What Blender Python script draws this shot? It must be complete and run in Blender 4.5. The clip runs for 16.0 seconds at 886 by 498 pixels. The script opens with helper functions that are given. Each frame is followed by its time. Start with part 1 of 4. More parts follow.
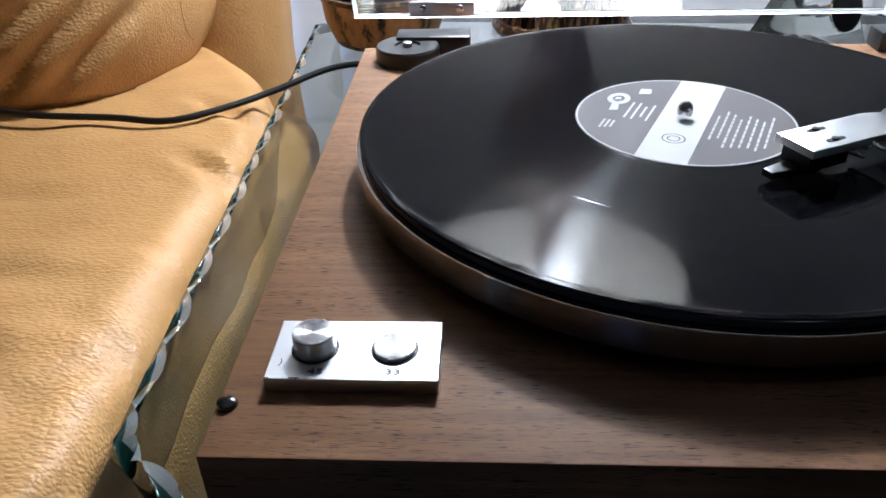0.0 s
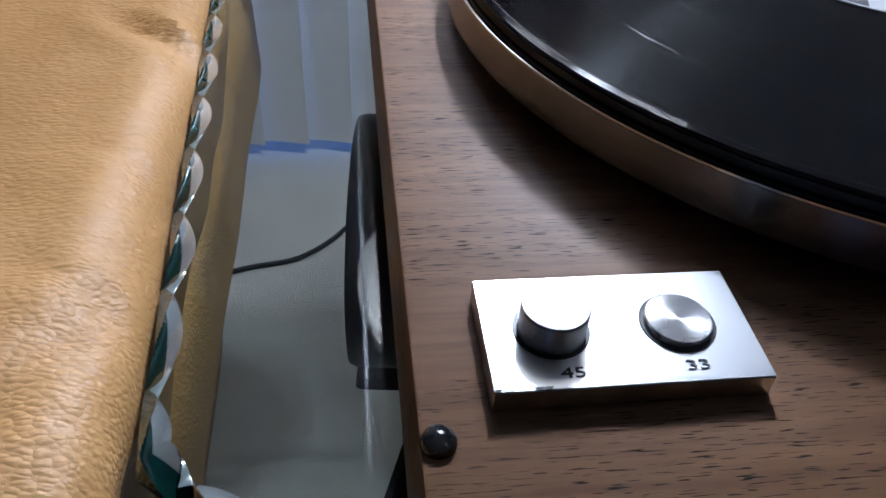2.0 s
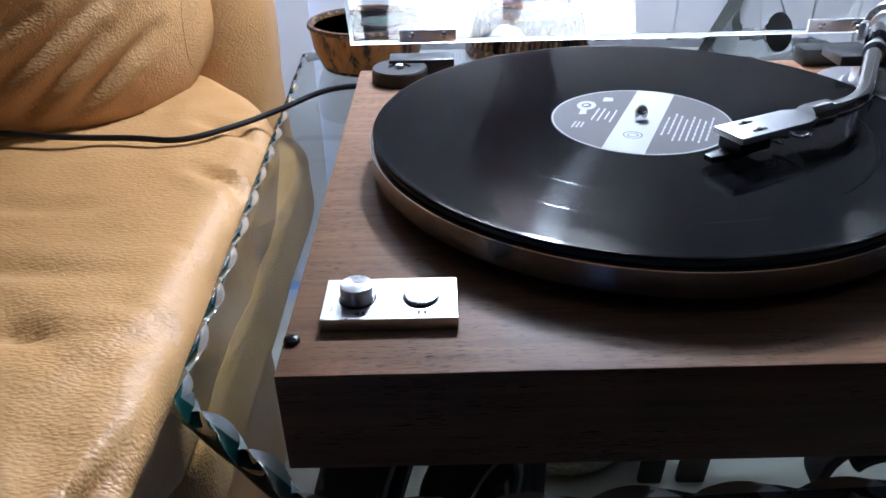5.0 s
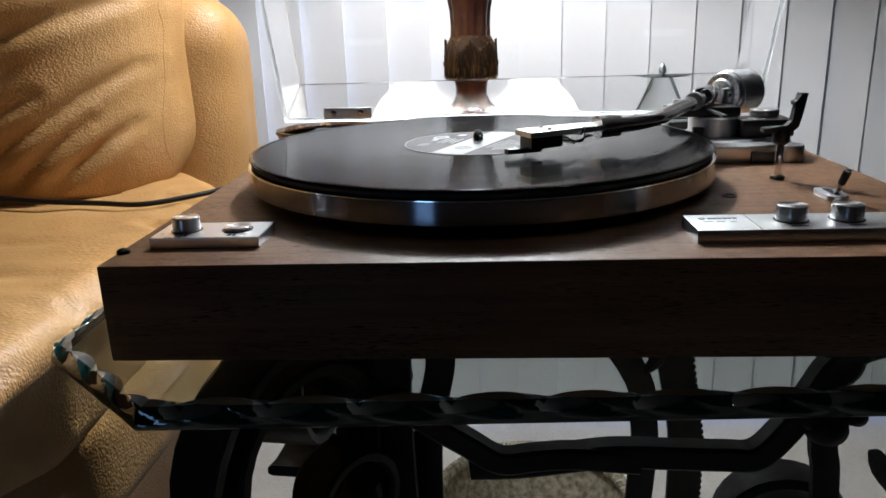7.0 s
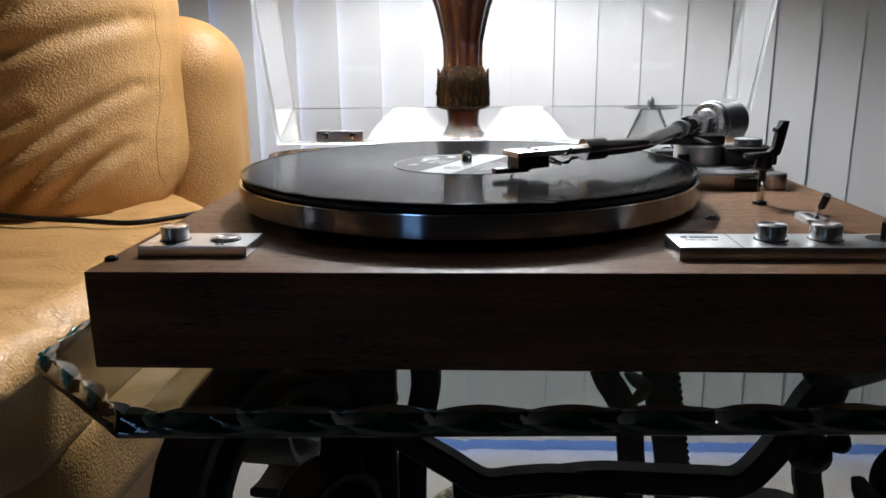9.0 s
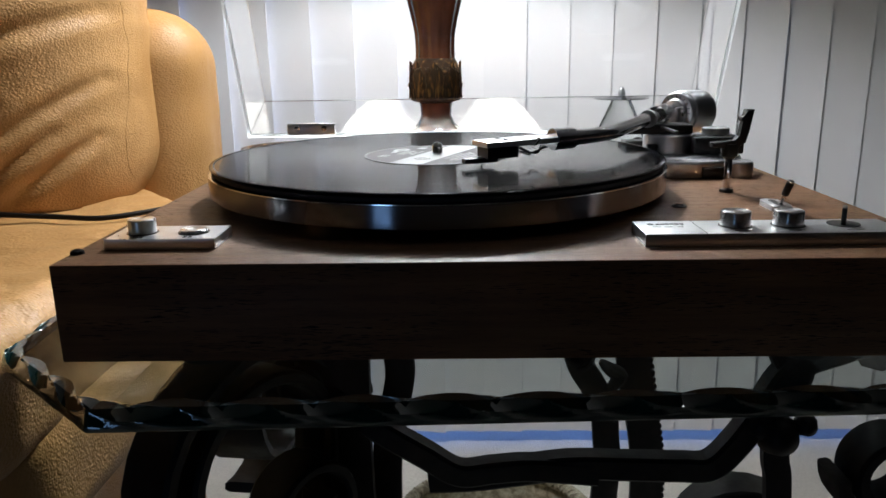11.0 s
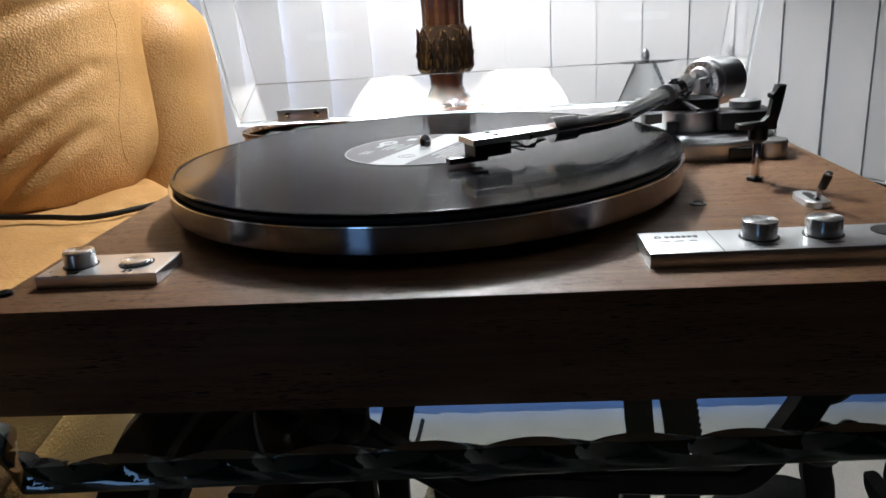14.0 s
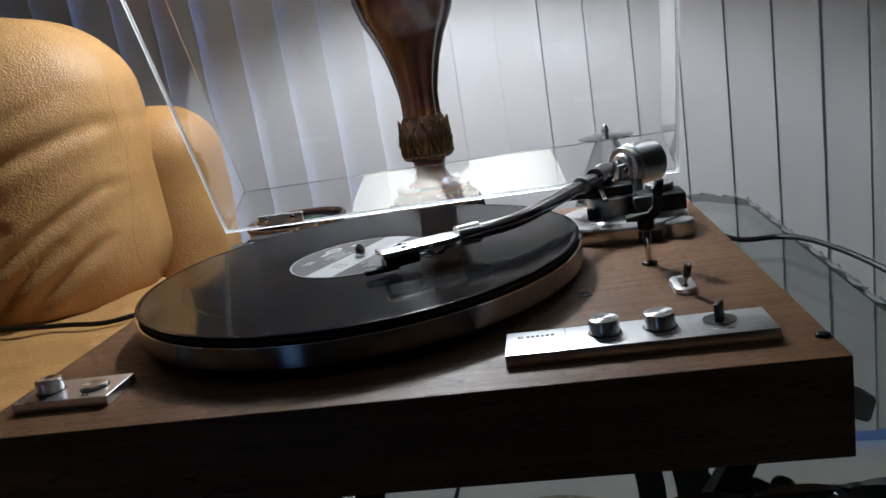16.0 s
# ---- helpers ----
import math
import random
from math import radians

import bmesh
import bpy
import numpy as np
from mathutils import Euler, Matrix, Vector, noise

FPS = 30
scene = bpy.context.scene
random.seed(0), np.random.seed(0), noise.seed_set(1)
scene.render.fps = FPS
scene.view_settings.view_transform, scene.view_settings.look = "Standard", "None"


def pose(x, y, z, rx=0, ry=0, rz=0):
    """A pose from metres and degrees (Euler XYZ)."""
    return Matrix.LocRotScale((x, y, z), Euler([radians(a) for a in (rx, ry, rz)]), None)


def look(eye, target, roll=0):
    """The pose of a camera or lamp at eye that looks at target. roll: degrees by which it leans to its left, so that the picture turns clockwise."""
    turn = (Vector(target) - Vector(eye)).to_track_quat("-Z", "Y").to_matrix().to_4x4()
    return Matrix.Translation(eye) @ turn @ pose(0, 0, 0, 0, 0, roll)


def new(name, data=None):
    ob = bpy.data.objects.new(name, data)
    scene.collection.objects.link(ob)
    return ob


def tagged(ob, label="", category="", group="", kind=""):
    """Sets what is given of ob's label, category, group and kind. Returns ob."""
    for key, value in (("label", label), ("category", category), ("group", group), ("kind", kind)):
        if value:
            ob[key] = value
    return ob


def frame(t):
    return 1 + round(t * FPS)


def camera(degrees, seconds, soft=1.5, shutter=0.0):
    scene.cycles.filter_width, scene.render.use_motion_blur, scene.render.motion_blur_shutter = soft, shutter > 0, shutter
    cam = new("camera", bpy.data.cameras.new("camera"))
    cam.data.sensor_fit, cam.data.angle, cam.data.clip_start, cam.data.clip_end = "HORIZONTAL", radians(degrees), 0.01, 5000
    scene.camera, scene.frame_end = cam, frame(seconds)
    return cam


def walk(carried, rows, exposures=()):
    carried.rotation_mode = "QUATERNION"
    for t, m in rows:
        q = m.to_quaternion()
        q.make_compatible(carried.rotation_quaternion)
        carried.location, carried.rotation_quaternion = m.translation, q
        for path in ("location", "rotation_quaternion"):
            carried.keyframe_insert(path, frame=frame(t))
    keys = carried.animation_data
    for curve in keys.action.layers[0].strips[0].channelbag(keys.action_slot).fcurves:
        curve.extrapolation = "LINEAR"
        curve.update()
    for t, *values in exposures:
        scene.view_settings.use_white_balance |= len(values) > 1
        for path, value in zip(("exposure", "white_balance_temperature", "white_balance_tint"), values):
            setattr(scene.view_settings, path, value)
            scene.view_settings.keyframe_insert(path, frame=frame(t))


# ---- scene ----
from mathutils.bvhtree import BVHTree

EXPOSURES = [(0, 0.30, 5400, 10), (1.2, -0.22, 5050, 12), (4.2, -0.22, 5050, 12), (4.5, -0.16, 5050, 12), (5, 0.22, 4950, 12), (7.3, 0.0, 5850, 8), (13.3, -0.05, 5850, 8), (14.5, 0.14, 5850, 8), (15.1, 0.05, 5850, 8), (15.4, -0.42, 5750, 8), (16, -0.70, 5650, 8)]
cam = camera(61.0, 16.0, soft=1.6, shutter=0.0)
PATH = [
    (0, [-0.0935, -0.3307, 0.7859], [-0.1447, 0.5079, 0.2436], -1.61),
    (0.5, [-0.1608, -0.3024, 0.7765], [-0.0795, 0.5002, 0.1855], 3.72),
    (1, [-0.1675, -0.2789, 0.7583], [-0.1149, 0.4919, 0.1235], 1.91),
    (1.5, [-0.1774, -0.2534, 0.7457], [-0.0995, 0.4989, 0.0914], 2.59),
    (2, [-0.1855, -0.2399, 0.7363], [-0.0715, 0.4944, 0.0671], 3.75),
    (2.5, [-0.1891, -0.2299, 0.7256], [-0.0612, 0.4908, 0.0442], 4.12),
    (3, [-0.191, -0.2295, 0.7236], [-0.0553, 0.4917, 0.0443], 4.62),
    (3.5, [-0.1914, -0.232, 0.7258], [-0.0537, 0.4927, 0.0507], 4.74),
    (4, [-0.1918, -0.2473, 0.7353], [-0.0614, 0.4905, 0.073], 4.08),
    (4.5, [-0.1683, -0.3076, 0.7651], [-0.0749, 0.4859, 0.1638], 1.33),
    (5, [-0.1105, -0.3998, 0.8001], [-0.1158, 0.4608, 0.2908], -1.54),
    (7.5, [0.012, -0.5072, 0.7142], [-0.0473, 0.4558, 0.4512], -1.82),
    (8, [0.0154, -0.5082, 0.7145], [-0.035, 0.46, 0.4694], -1.19),
    (8.5, [0.0119, -0.5195, 0.7144], [-0.0367, 0.4494, 0.4717], -0.78),
    (9, [0.0082, -0.5134, 0.7138], [-0.0394, 0.4553, 0.4698], -0.63),
    (9.5, [0.0138, -0.5129, 0.7138], [-0.0226, 0.4552, 0.4659], -0.81),
    (12, [0.0117, -0.5164, 0.7099], [-0.0043, 0.451, 0.4572], -0.83),
    (12.5, [0.0139, -0.5137, 0.7091], [-0.0127, 0.4544, 0.4599], -0.71),
    (13, [0.0117, -0.5049, 0.7156], [-0.0262, 0.4656, 0.4774], -1.13),
    (13.5, [0.0185, -0.4862, 0.7325], [-0.0438, 0.4697, 0.4454], -2.91),
    (14, [0.0423, -0.4566, 0.7278], [-0.0322, 0.4918, 0.4198], -3.79),
    (14.5, [0.0621, -0.4378, 0.7273], [0.003, 0.5042, 0.3968], -2.19),
    (15, [0.0946, -0.4496, 0.7449], [0.0345, 0.5074, 0.4614], -5.85),
    (15.5, [0.1255, -0.4831, 0.7767], [-0.008, 0.4753, 0.5242], -8.29),
    (16, [0.1336, -0.4961, 0.7643], [-0.0133, 0.4644, 0.528], -9.28),
]
walk(cam, [(t, look(e, a, r)) for t, e, a, r in PATH], EXPOSURES)
# ---- light ----
world = bpy.data.worlds.new("world")
scene.world = world
world.use_nodes = True
world.node_tree.nodes["Background"].inputs[0].default_value = (0.5, 0.6, 0.8, 1)
world.node_tree.nodes["Background"].inputs[1].default_value = 0.01

FLOOR = -0.145         # carpet level
TOP = 0.62             # top of the turntable plinth
GLASS = 0.5515         # top of the glass table
BLIND_Y = 1.02         # plane of the vertical blinds


def lamp(name, kind, m, energy, colour, size):
    data = bpy.data.lights.new(name, kind)
    data.energy, data.color = energy, colour
    if kind == "AREA":
        data.size = size
    else:
        data.shadow_soft_size = size
    ob = new(name, data)
    ob.matrix_world = m
    return ob


LAMP_X, LAMP_Y = -0.012, 0.463
lamp("lamp_bulb_light", "POINT", pose(LAMP_X, LAMP_Y, 1.145), 27.5, (1.0, 0.98, 0.94), 0.03)
for k in range(4):
    lamp("ceiling_light", "POINT", pose(0.55 + 0.10 * (k % 2), -0.25 + 0.10 * (k // 2), 1.95), 0.26, (1.0, 0.98, 0.94), 0.028)
# dusk outside the window, and a screen across the room
lamp("window_dusk_light", "AREA", pose(0.0, 1.32, 0.9, -90, 0, 0), 12.0, (0.22, 0.40, 1.0), 1.9)
lamp("screen_light", "AREA", pose(-1.0, -2.3, 0.14, 90, 0, 0), 0.8, (0.35, 0.60, 1.0), 0.36)


# ---- materials ----
def mat(name, base=(0.5, 0.5, 0.5), rough=0.5, metal=0.0, **extra):
    m = bpy.data.materials.new(name)
    m.use_nodes = True
    b = m.node_tree.nodes["Principled BSDF"]
    b.inputs["Base Color"].default_value = (*base, 1)
    b.inputs["Roughness"].default_value = rough
    b.inputs["Metallic"].default_value = metal
    for key, value in extra.items():
        b.inputs[key.replace("_", " ")].default_value = value
    return m


def nodes_of(m):
    return m.node_tree.nodes, m.node_tree.links, m.node_tree.nodes["Principled BSDF"]


def coords(m, scale=(1, 1, 1), rot=(0, 0, 0)):
    n, l, _ = nodes_of(m)
    c = n.new("ShaderNodeTexCoord")
    mp = n.new("ShaderNodeMapping")
    mp.inputs["Scale"].default_value = scale
    mp.inputs["Rotation"].default_value = rot
    l.new(c.outputs["Object"], mp.inputs["Vector"])
    return mp.outputs["Vector"]


def noise_tex(m, vec, scale, detail=4.0, rough=0.5):
    n, l, _ = nodes_of(m)
    t = n.new("ShaderNodeTexNoise")
    t.inputs["Scale"].default_value, t.inputs["Detail"].default_value, t.inputs["Roughness"].default_value = scale, detail, rough
    l.new(vec, t.inputs["Vector"])
    return t.outputs["Fac"]


def ramp(m, fac, stops):
    n, l, _ = nodes_of(m)
    r = n.new("ShaderNodeValToRGB")
    while len(r.color_ramp.elements) < len(stops):
        r.color_ramp.elements.new(0.5)
    for e, (p, c) in zip(r.color_ramp.elements, stops):
        e.position, e.color = p, (*c, 1)
    l.new(fac, r.inputs["Fac"])
    return r.outputs["Color"]


def mixc(m, fac, a, b, how="MIX"):
    n, l, _ = nodes_of(m)
    x = n.new("ShaderNodeMix")
    x.data_type, x.blend_type = "RGBA", how
    for v, s in ((fac, 0), (a, 6), (b, 7)):
        if isinstance(v, (int, float)):
            x.inputs[s].default_value = v
        elif isinstance(v, tuple):
            x.inputs[s].default_value = (*v, 1)
        else:
            l.new(v, x.inputs[s])
    return x.outputs[2]


def bump(m, height, strength, dist=0.001):
    n, l, b = nodes_of(m)
    u = n.new("ShaderNodeBump")
    u.inputs["Strength"].default_value, u.inputs["Distance"].default_value = strength, dist
    l.new(height, u.inputs["Height"])
    if b.inputs["Normal"].is_linked:
        l.new(b.inputs["Normal"].links[0].from_socket, u.inputs["Normal"])
    l.new(u.outputs["Normal"], b.inputs["Normal"])


def to(m, socket, out):
    n, l, b = nodes_of(m)
    l.new(out, b.inputs[socket])


def grey(v):
    return (v, v, v)


def walnut():
    """Walnut veneer, grain along x, with short dark open pores."""
    m = mat("walnut_veneer", rough=0.45)
    m.node_tree.nodes["Principled BSDF"].inputs["Specular IOR Level"].default_value = 0.24
    v = coords(m, (1.2, 14, 14))
    big = noise_tex(m, v, 9, 5, 0.6)
    col = ramp(m, big, [(0.3, (0.096, 0.045, 0.0190)), (0.52, (0.138, 0.068, 0.030)), (0.75, (0.178, 0.093, 0.043))])
    streak = noise_tex(m, coords(m, (9, 260, 260)), 1.0, 4, 0.6)
    col = mixc(m, ramp(m, streak, [(0.38, grey(0.40)), (0.58, grey(0.0))]), col, (0.055, 0.025, 0.011))
    pores = noise_tex(m, coords(m, (165, 2700, 2700)), 1.0, 1, 0.4)
    patch = noise_tex(m, coords(m, (14, 60, 60)), 1.0, 2, 0.5)
    n, l, _ = nodes_of(m)
    mul = n.new("ShaderNodeMath")
    mul.operation = "MULTIPLY"
    l.new(ramp(m, pores, [(0.34, grey(0.95)), (0.39, grey(0))]), mul.inputs[0])
    l.new(ramp(m, patch, [(0.38, grey(0.1)), (0.55, grey(1))]), mul.inputs[1])
    to(m, "Base Color", mixc(m, mul.outputs[0], col, (0.008, 0.004, 0.003)))
    fine = noise_tex(m, coords(m, (20, 300, 300)), 2.0, 4)
    to(m, "Roughness", mixc(m, mul.outputs[0], ramp(m, fine, [(0.3, grey(0.42)), (0.7, grey(0.54))]), grey(0.9)))
    bump(m, mul.outputs[0], 0.5, -0.0004)
    return m


def leather():
    """Tan upholstery leather: pebbled grain, drawn-out creases in patches, soft folds."""
    m = mat("tan_leather", rough=0.42, Specular_IOR_Level=0.34)
    n, l, _ = nodes_of(m)
    v = coords(m)
    big = noise_tex(m, v, 5, 4)
    col = ramp(m, big, [(0.3, (0.372, 0.198, 0.064)), (0.7, (0.462, 0.262, 0.096))])

    def cells(scale, stretch, feature, warp, turn=0.0):
        bent = mixc(m, warp, v, noise_col(m, v, scale * 0.3), "ADD")
        mp = n.new("ShaderNodeMapping")
        mp.inputs["Scale"].default_value = stretch
        mp.inputs["Rotation"].default_value = (0, turn, turn)
        l.new(bent, mp.inputs["Vector"])
        t = n.new("ShaderNodeTexVoronoi")
        t.feature = feature
        t.inputs["Scale"].default_value = scale
        l.new(mp.outputs["Vector"], t.inputs["Vector"])
        return t.outputs["Distance"]

    pebble = ramp(m, cells(450, (0.55, 1.15, 1.0), "F1", 0.003), [(0.0, grey(1)), (0.75, grey(0))])
    crease = ramp(m, cells(150, (0.22, 1.2, 1.2), "DISTANCE_TO_EDGE", 0.012, 0.25), [(0.0, grey(0)), (0.16, grey(1))])
    where = ramp(m, noise_tex(m, coords(m, (1, 1.3, 1)), 7.5, 3), [(0.50, grey(0)), (0.72, grey(0.8))])
    lines = mixc(m, where, grey(1), crease)
    fold = noise_tex(m, coords(m, (1.0, 2.2, 1.4)), 9.0, 3, 0.55)
    worn = noise_tex(m, v, 38, 4, 0.6)
    col = mixc(m, ramp(m, worn, [(0.35, grey(0.22)), (0.6, grey(0.0))]), col, (0.33, 0.155, 0.045))
    # shade of the creases is put into the colour as a darker tan
    to(m, "Base Color", mixc(m, ramp(m, lines, [(0.0, grey(0.30)), (1.0, grey(0.0))]), col, (0.24, 0.115, 0.034)))
    to(m, "Roughness", ramp(m, worn, [(0.3, grey(0.42)), (0.7, grey(0.55))]))
    bump(m, fold, 0.30, 0.008)
    bump(m, lines, 0.40, 0.0006)
    bump(m, pebble, 0.60, 0.0007)
    return m


def noise_col(m, vec, scale):
    n, l, _ = nodes_of(m)
    t = n.new("ShaderNodeTexNoise")
    t.inputs["Scale"].default_value = scale
    l.new(vec, t.inputs["Vector"])
    return t.outputs["Color"]


def brushed(name, base, rough, stretch, amount=0.08):
    m = mat(name, base, rough, 1.0)
    f = noise_tex(m, coords(m, stretch), 1.0, 3)
    to(m, "Roughness", ramp(m, f, [(0.3, grey(rough - amount)), (0.7, grey(rough + amount))]))
    bump(m, f, 0.03, 0.0001)
    return m


def spun(name, base, rough, aniso):
    """Lathe-turned metal: its shine is drawn out across the turning marks."""
    m = mat(name, base, rough, 1.0)
    n, l, b = nodes_of(m)
    tan = n.new("ShaderNodeTangent")
    tan.direction_type, tan.axis = "RADIAL", "Z"
    l.new(tan.outputs["Tangent"], b.inputs["Tangent"])
    b.inputs["Anisotropic"].default_value = aniso
    b.inputs["Anisotropic Rotation"].default_value = 0.25
    f = noise_tex(m, coords(m), 70, 4)
    to(m, "Roughness", ramp(m, f, [(0.3, grey(rough - 0.03)), (0.7, grey(rough + 0.04))]))
    return m


def vinyl():
    """Pressed vinyl: the lands shine like a mirror, the grooves draw the light out along the radius."""
    m = mat("black_vinyl", (0.0025, 0.0025, 0.003), 0.14, 0.0)
    n, l, b = nodes_of(m)
    tan = n.new("ShaderNodeTangent")
    tan.direction_type, tan.axis = "RADIAL", "Z"
    l.new(tan.outputs["Tangent"], b.inputs["Tangent"])
    b.inputs["Anisotropic"].default_value = 0.95
    b.inputs["Anisotropic Rotation"].default_value = 0.25
    b.inputs["Specular IOR Level"].default_value = 0.028
    b.inputs["Coat Weight"].default_value = 0.30
    b.inputs["Coat Roughness"].default_value = 0.055
    b.inputs["Coat IOR"].default_value = 1.55
    return m


def glass(name, tint, rough=0.0, ior=1.5):
    m = mat(name, tint, rough, 0.0)
    b = m.node_tree.nodes["Principled BSDF"]
    b.inputs["Transmission Weight"].default_value = 1.0
    b.inputs["IOR"].default_value = ior
    return m


M = {
    "wood": walnut(),
    "leather": leather(),
    "alu": brushed("brushed_aluminium", (0.82, 0.83, 0.85), 0.31, (15, 900, 900), 0.03),
    "alu_dark": spun("turned_platter_rim", (0.21, 0.21, 0.23), 0.19, 0.9),
    "knob": spun("turned_aluminium", (0.72, 0.72, 0.73), 0.27, 0.8),
    "chrome": mat("chrome", (0.86, 0.86, 0.88), 0.10, 1.0),
    "gloss_black": mat("glossy_black_plastic", (0.006, 0.006, 0.006), 0.10),
    "plated": mat("dull_plated_steel", (0.80, 0.80, 0.81), 0.35, 0.9),
    "satin": mat("satin_silver", (0.62, 0.62, 0.64), 0.32, 1.0),
    "black": mat("black_plastic", (0.012, 0.012, 0.012), 0.35),
    "raw": mat("bare_chipped_metal", (0.80, 0.80, 0.80), 0.55, 0.6),
    "rubber": mat("black_rubber", (0.014, 0.014, 0.015), 0.6),
    "vinyl": vinyl(),
    "label": mat("grey_paper_label", (0.062, 0.056, 0.056), 0.7, Specular_IOR_Level=0.1),
    "label_light": mat("pale_print", (0.30, 0.30, 0.295), 0.7, Specular_IOR_Level=0.1),
    "ink": mat("dark_ink", (0.03, 0.03, 0.035), 0.5),
    "acrylic": glass("clear_acrylic", (0.985, 0.99, 0.99), 0.0, 1.47),
    "cord": mat("black_cord", (0.008, 0.007, 0.0065), 0.45, Specular_IOR_Level=0.3),
}


def table_glass():
    """Flat tinted pane: straight through, with a mirror gloss that grows towards grazing."""
    m = mat("green_tinted_glass")
    n, l, b = nodes_of(m)
    tr, gl, mx, fr = n.new("ShaderNodeBsdfTransparent"), n.new("ShaderNodeBsdfGlossy"), n.new("ShaderNodeMixShader"), n.new("ShaderNodeLayerWeight")
    tr.inputs["Color"].default_value = (0.85, 0.885, 0.868, 1)
    gl.inputs["Roughness"].default_value = 0.0
    fr.inputs["Blend"].default_value = 0.5
    power, level = n.new("ShaderNodeMath"), n.new("ShaderNodeMath")
    power.operation, level.operation = "POWER", "MULTIPLY_ADD"
    power.inputs[1].default_value = 5.0
    level.inputs[1].default_value, level.inputs[2].default_value = 0.96, 0.04
    l.new(fr.outputs["Facing"], power.inputs[0])
    l.new(power.outputs[0], level.inputs[0])
    l.new(level.outputs[0], mx.inputs[0])
    l.new(tr.outputs[0], mx.inputs[1])
    l.new(gl.outputs[0], mx.inputs[2])
    l.new(mx.outputs[0], n["Material Output"].inputs["Surface"])
    return m


M["glass"] = table_glass()
M["glass_edge"] = mat("deep_green_chipped_glass", (0.003, 0.020, 0.017), 0.025, 0.0, IOR=1.8)

# pale metallic colour stands in for the light that the clear chips catch
M["glass_chip"] = mat("glass_chip_painted_glint", (0.62, 0.65, 0.64), 0.12, 0.75)


def lamp_wood():
    m = mat("polished_mahogany", (0.13, 0.03, 0.012), 0.22)
    f = noise_tex(m, coords(m, (18, 18, 3)), 3.0, 4)
    to(m, "Base Color", ramp(m, f, [(0.3, (0.075, 0.016, 0.006)), (0.7, (0.19, 0.05, 0.02))]))
    b = m.node_tree.nodes["Principled BSDF"]
    b.inputs["Coat Weight"].default_value = 0.6
    b.inputs["Coat Roughness"].default_value = 0.08
    return m


def carved():
    m = mat("carved_dark_gilt", (0.05, 0.03, 0.015), 0.4)
    f = noise_tex(m, coords(m), 160, 3)
    to(m, "Base Color", ramp(m, f, [(0.40, (0.026, 0.011, 0.006)), (0.55, (0.07, 0.032, 0.014)), (0.66, (0.36, 0.22, 0.09))]))
    return m


def carved_leaf():
    """Dark carved wood with worn gilding along the veins."""
    m = mat("gilded_leaf", (0.05, 0.03, 0.015), 0.35)
    f = noise_tex(m, coords(m, (330, 330, 45)), 1.0, 2)
    to(m, "Base Color", ramp(m, f, [(0.46, (0.020, 0.009, 0.005)), (0.56, (0.06, 0.026, 0.011)), (0.64, (0.34, 0.19, 0.06))]))
    return m


def blind_fabric():
    m = mat("white_blind_vane", (0.80, 0.79, 0.80), 0.5)
    b = m.node_tree.nodes["Principled BSDF"]
    b.inputs["Transmission Weight"].default_value = 0.0
    f = noise_tex(m, coords(m, (3, 3, 0.6)), 2.0, 3)
    to(m, "Base Color", ramp(m, f, [(0.3, (0.74, 0.735, 0.75)), (0.7, (0.81, 0.80, 0.81))]))
    w = noise_tex(m, coords(m, (900, 900, 25)), 1.0, 2)
    bump(m, w, 0.08, 0.0004)
    return m


def carpet_mat():
    m = mat("cream_carpet", (0.5, 0.46, 0.40), 0.95)
    f = noise_tex(m, coords(m), 320, 4, 0.7)
    g = noise_tex(m, coords(m), 9, 4)
    col = ramp(m, f, [(0.3, (0.56, 0.52, 0.455)), (0.7, (0.82, 0.775, 0.70))])
    to(m, "Base Color", mixc(m, 0.35, col, ramp(m, g, [(0.3, (0.66, 0.61, 0.54)), (0.7, (0.86, 0.82, 0.75))])))
    bump(m, f, 0.8, 0.006)
    return m


def iron_mat():
    m = mat("dark_wrought_iron", (0.02, 0.017, 0.016), 0.5, 0.0, Specular_IOR_Level=0.22)
    f = noise_tex(m, coords(m), 60, 4)
    to(m, "Base Color", ramp(m, f, [(0.3, (0.007, 0.006, 0.006)), (0.7, (0.020, 0.016, 0.015))]))
    to(m, "Roughness", ramp(m, f, [(0.3, grey(0.40)), (0.7, grey(0.62))]))
    bump(m, f, 0.4, 0.002)
    return m


M["gilded"] = carved_leaf()
M["mahogany"], M["gilt"], M["vane"], M["carpet"], M["iron"] = lamp_wood(), carved(), blind_fabric(), carpet_mat(), iron_mat()
M["wall"] = mat("cream_wall_paint", (0.13, 0.125, 0.12), 0.8)
M["ceiling"] = mat("white_ceiling_paint", (0.42, 0.41, 0.40), 0.85)
def shade_mat():
    """Thin fabric that lets part of the bulb's light through."""
    m = mat("cream_fabric_shade", (0.34, 0.32, 0.28), 0.8)
    n, l, b = nodes_of(m)
    tr = n.new("ShaderNodeBsdfTranslucent")
    tr.inputs["Color"].default_value = (0.75, 0.68, 0.56, 1)
    mx = n.new("ShaderNodeMixShader")
    mx.inputs[0].default_value = 0.2
    l.new(b.outputs[0], mx.inputs[1])
    l.new(tr.outputs[0], mx.inputs[2])
    l.new(mx.outputs[0], n["Material Output"].inputs["Surface"])
    return m


M["shade"] = shade_mat()
M["sanded"] = glass("sanded_acrylic_edge", (0.92, 0.94, 0.94), 0.55, 1.3)


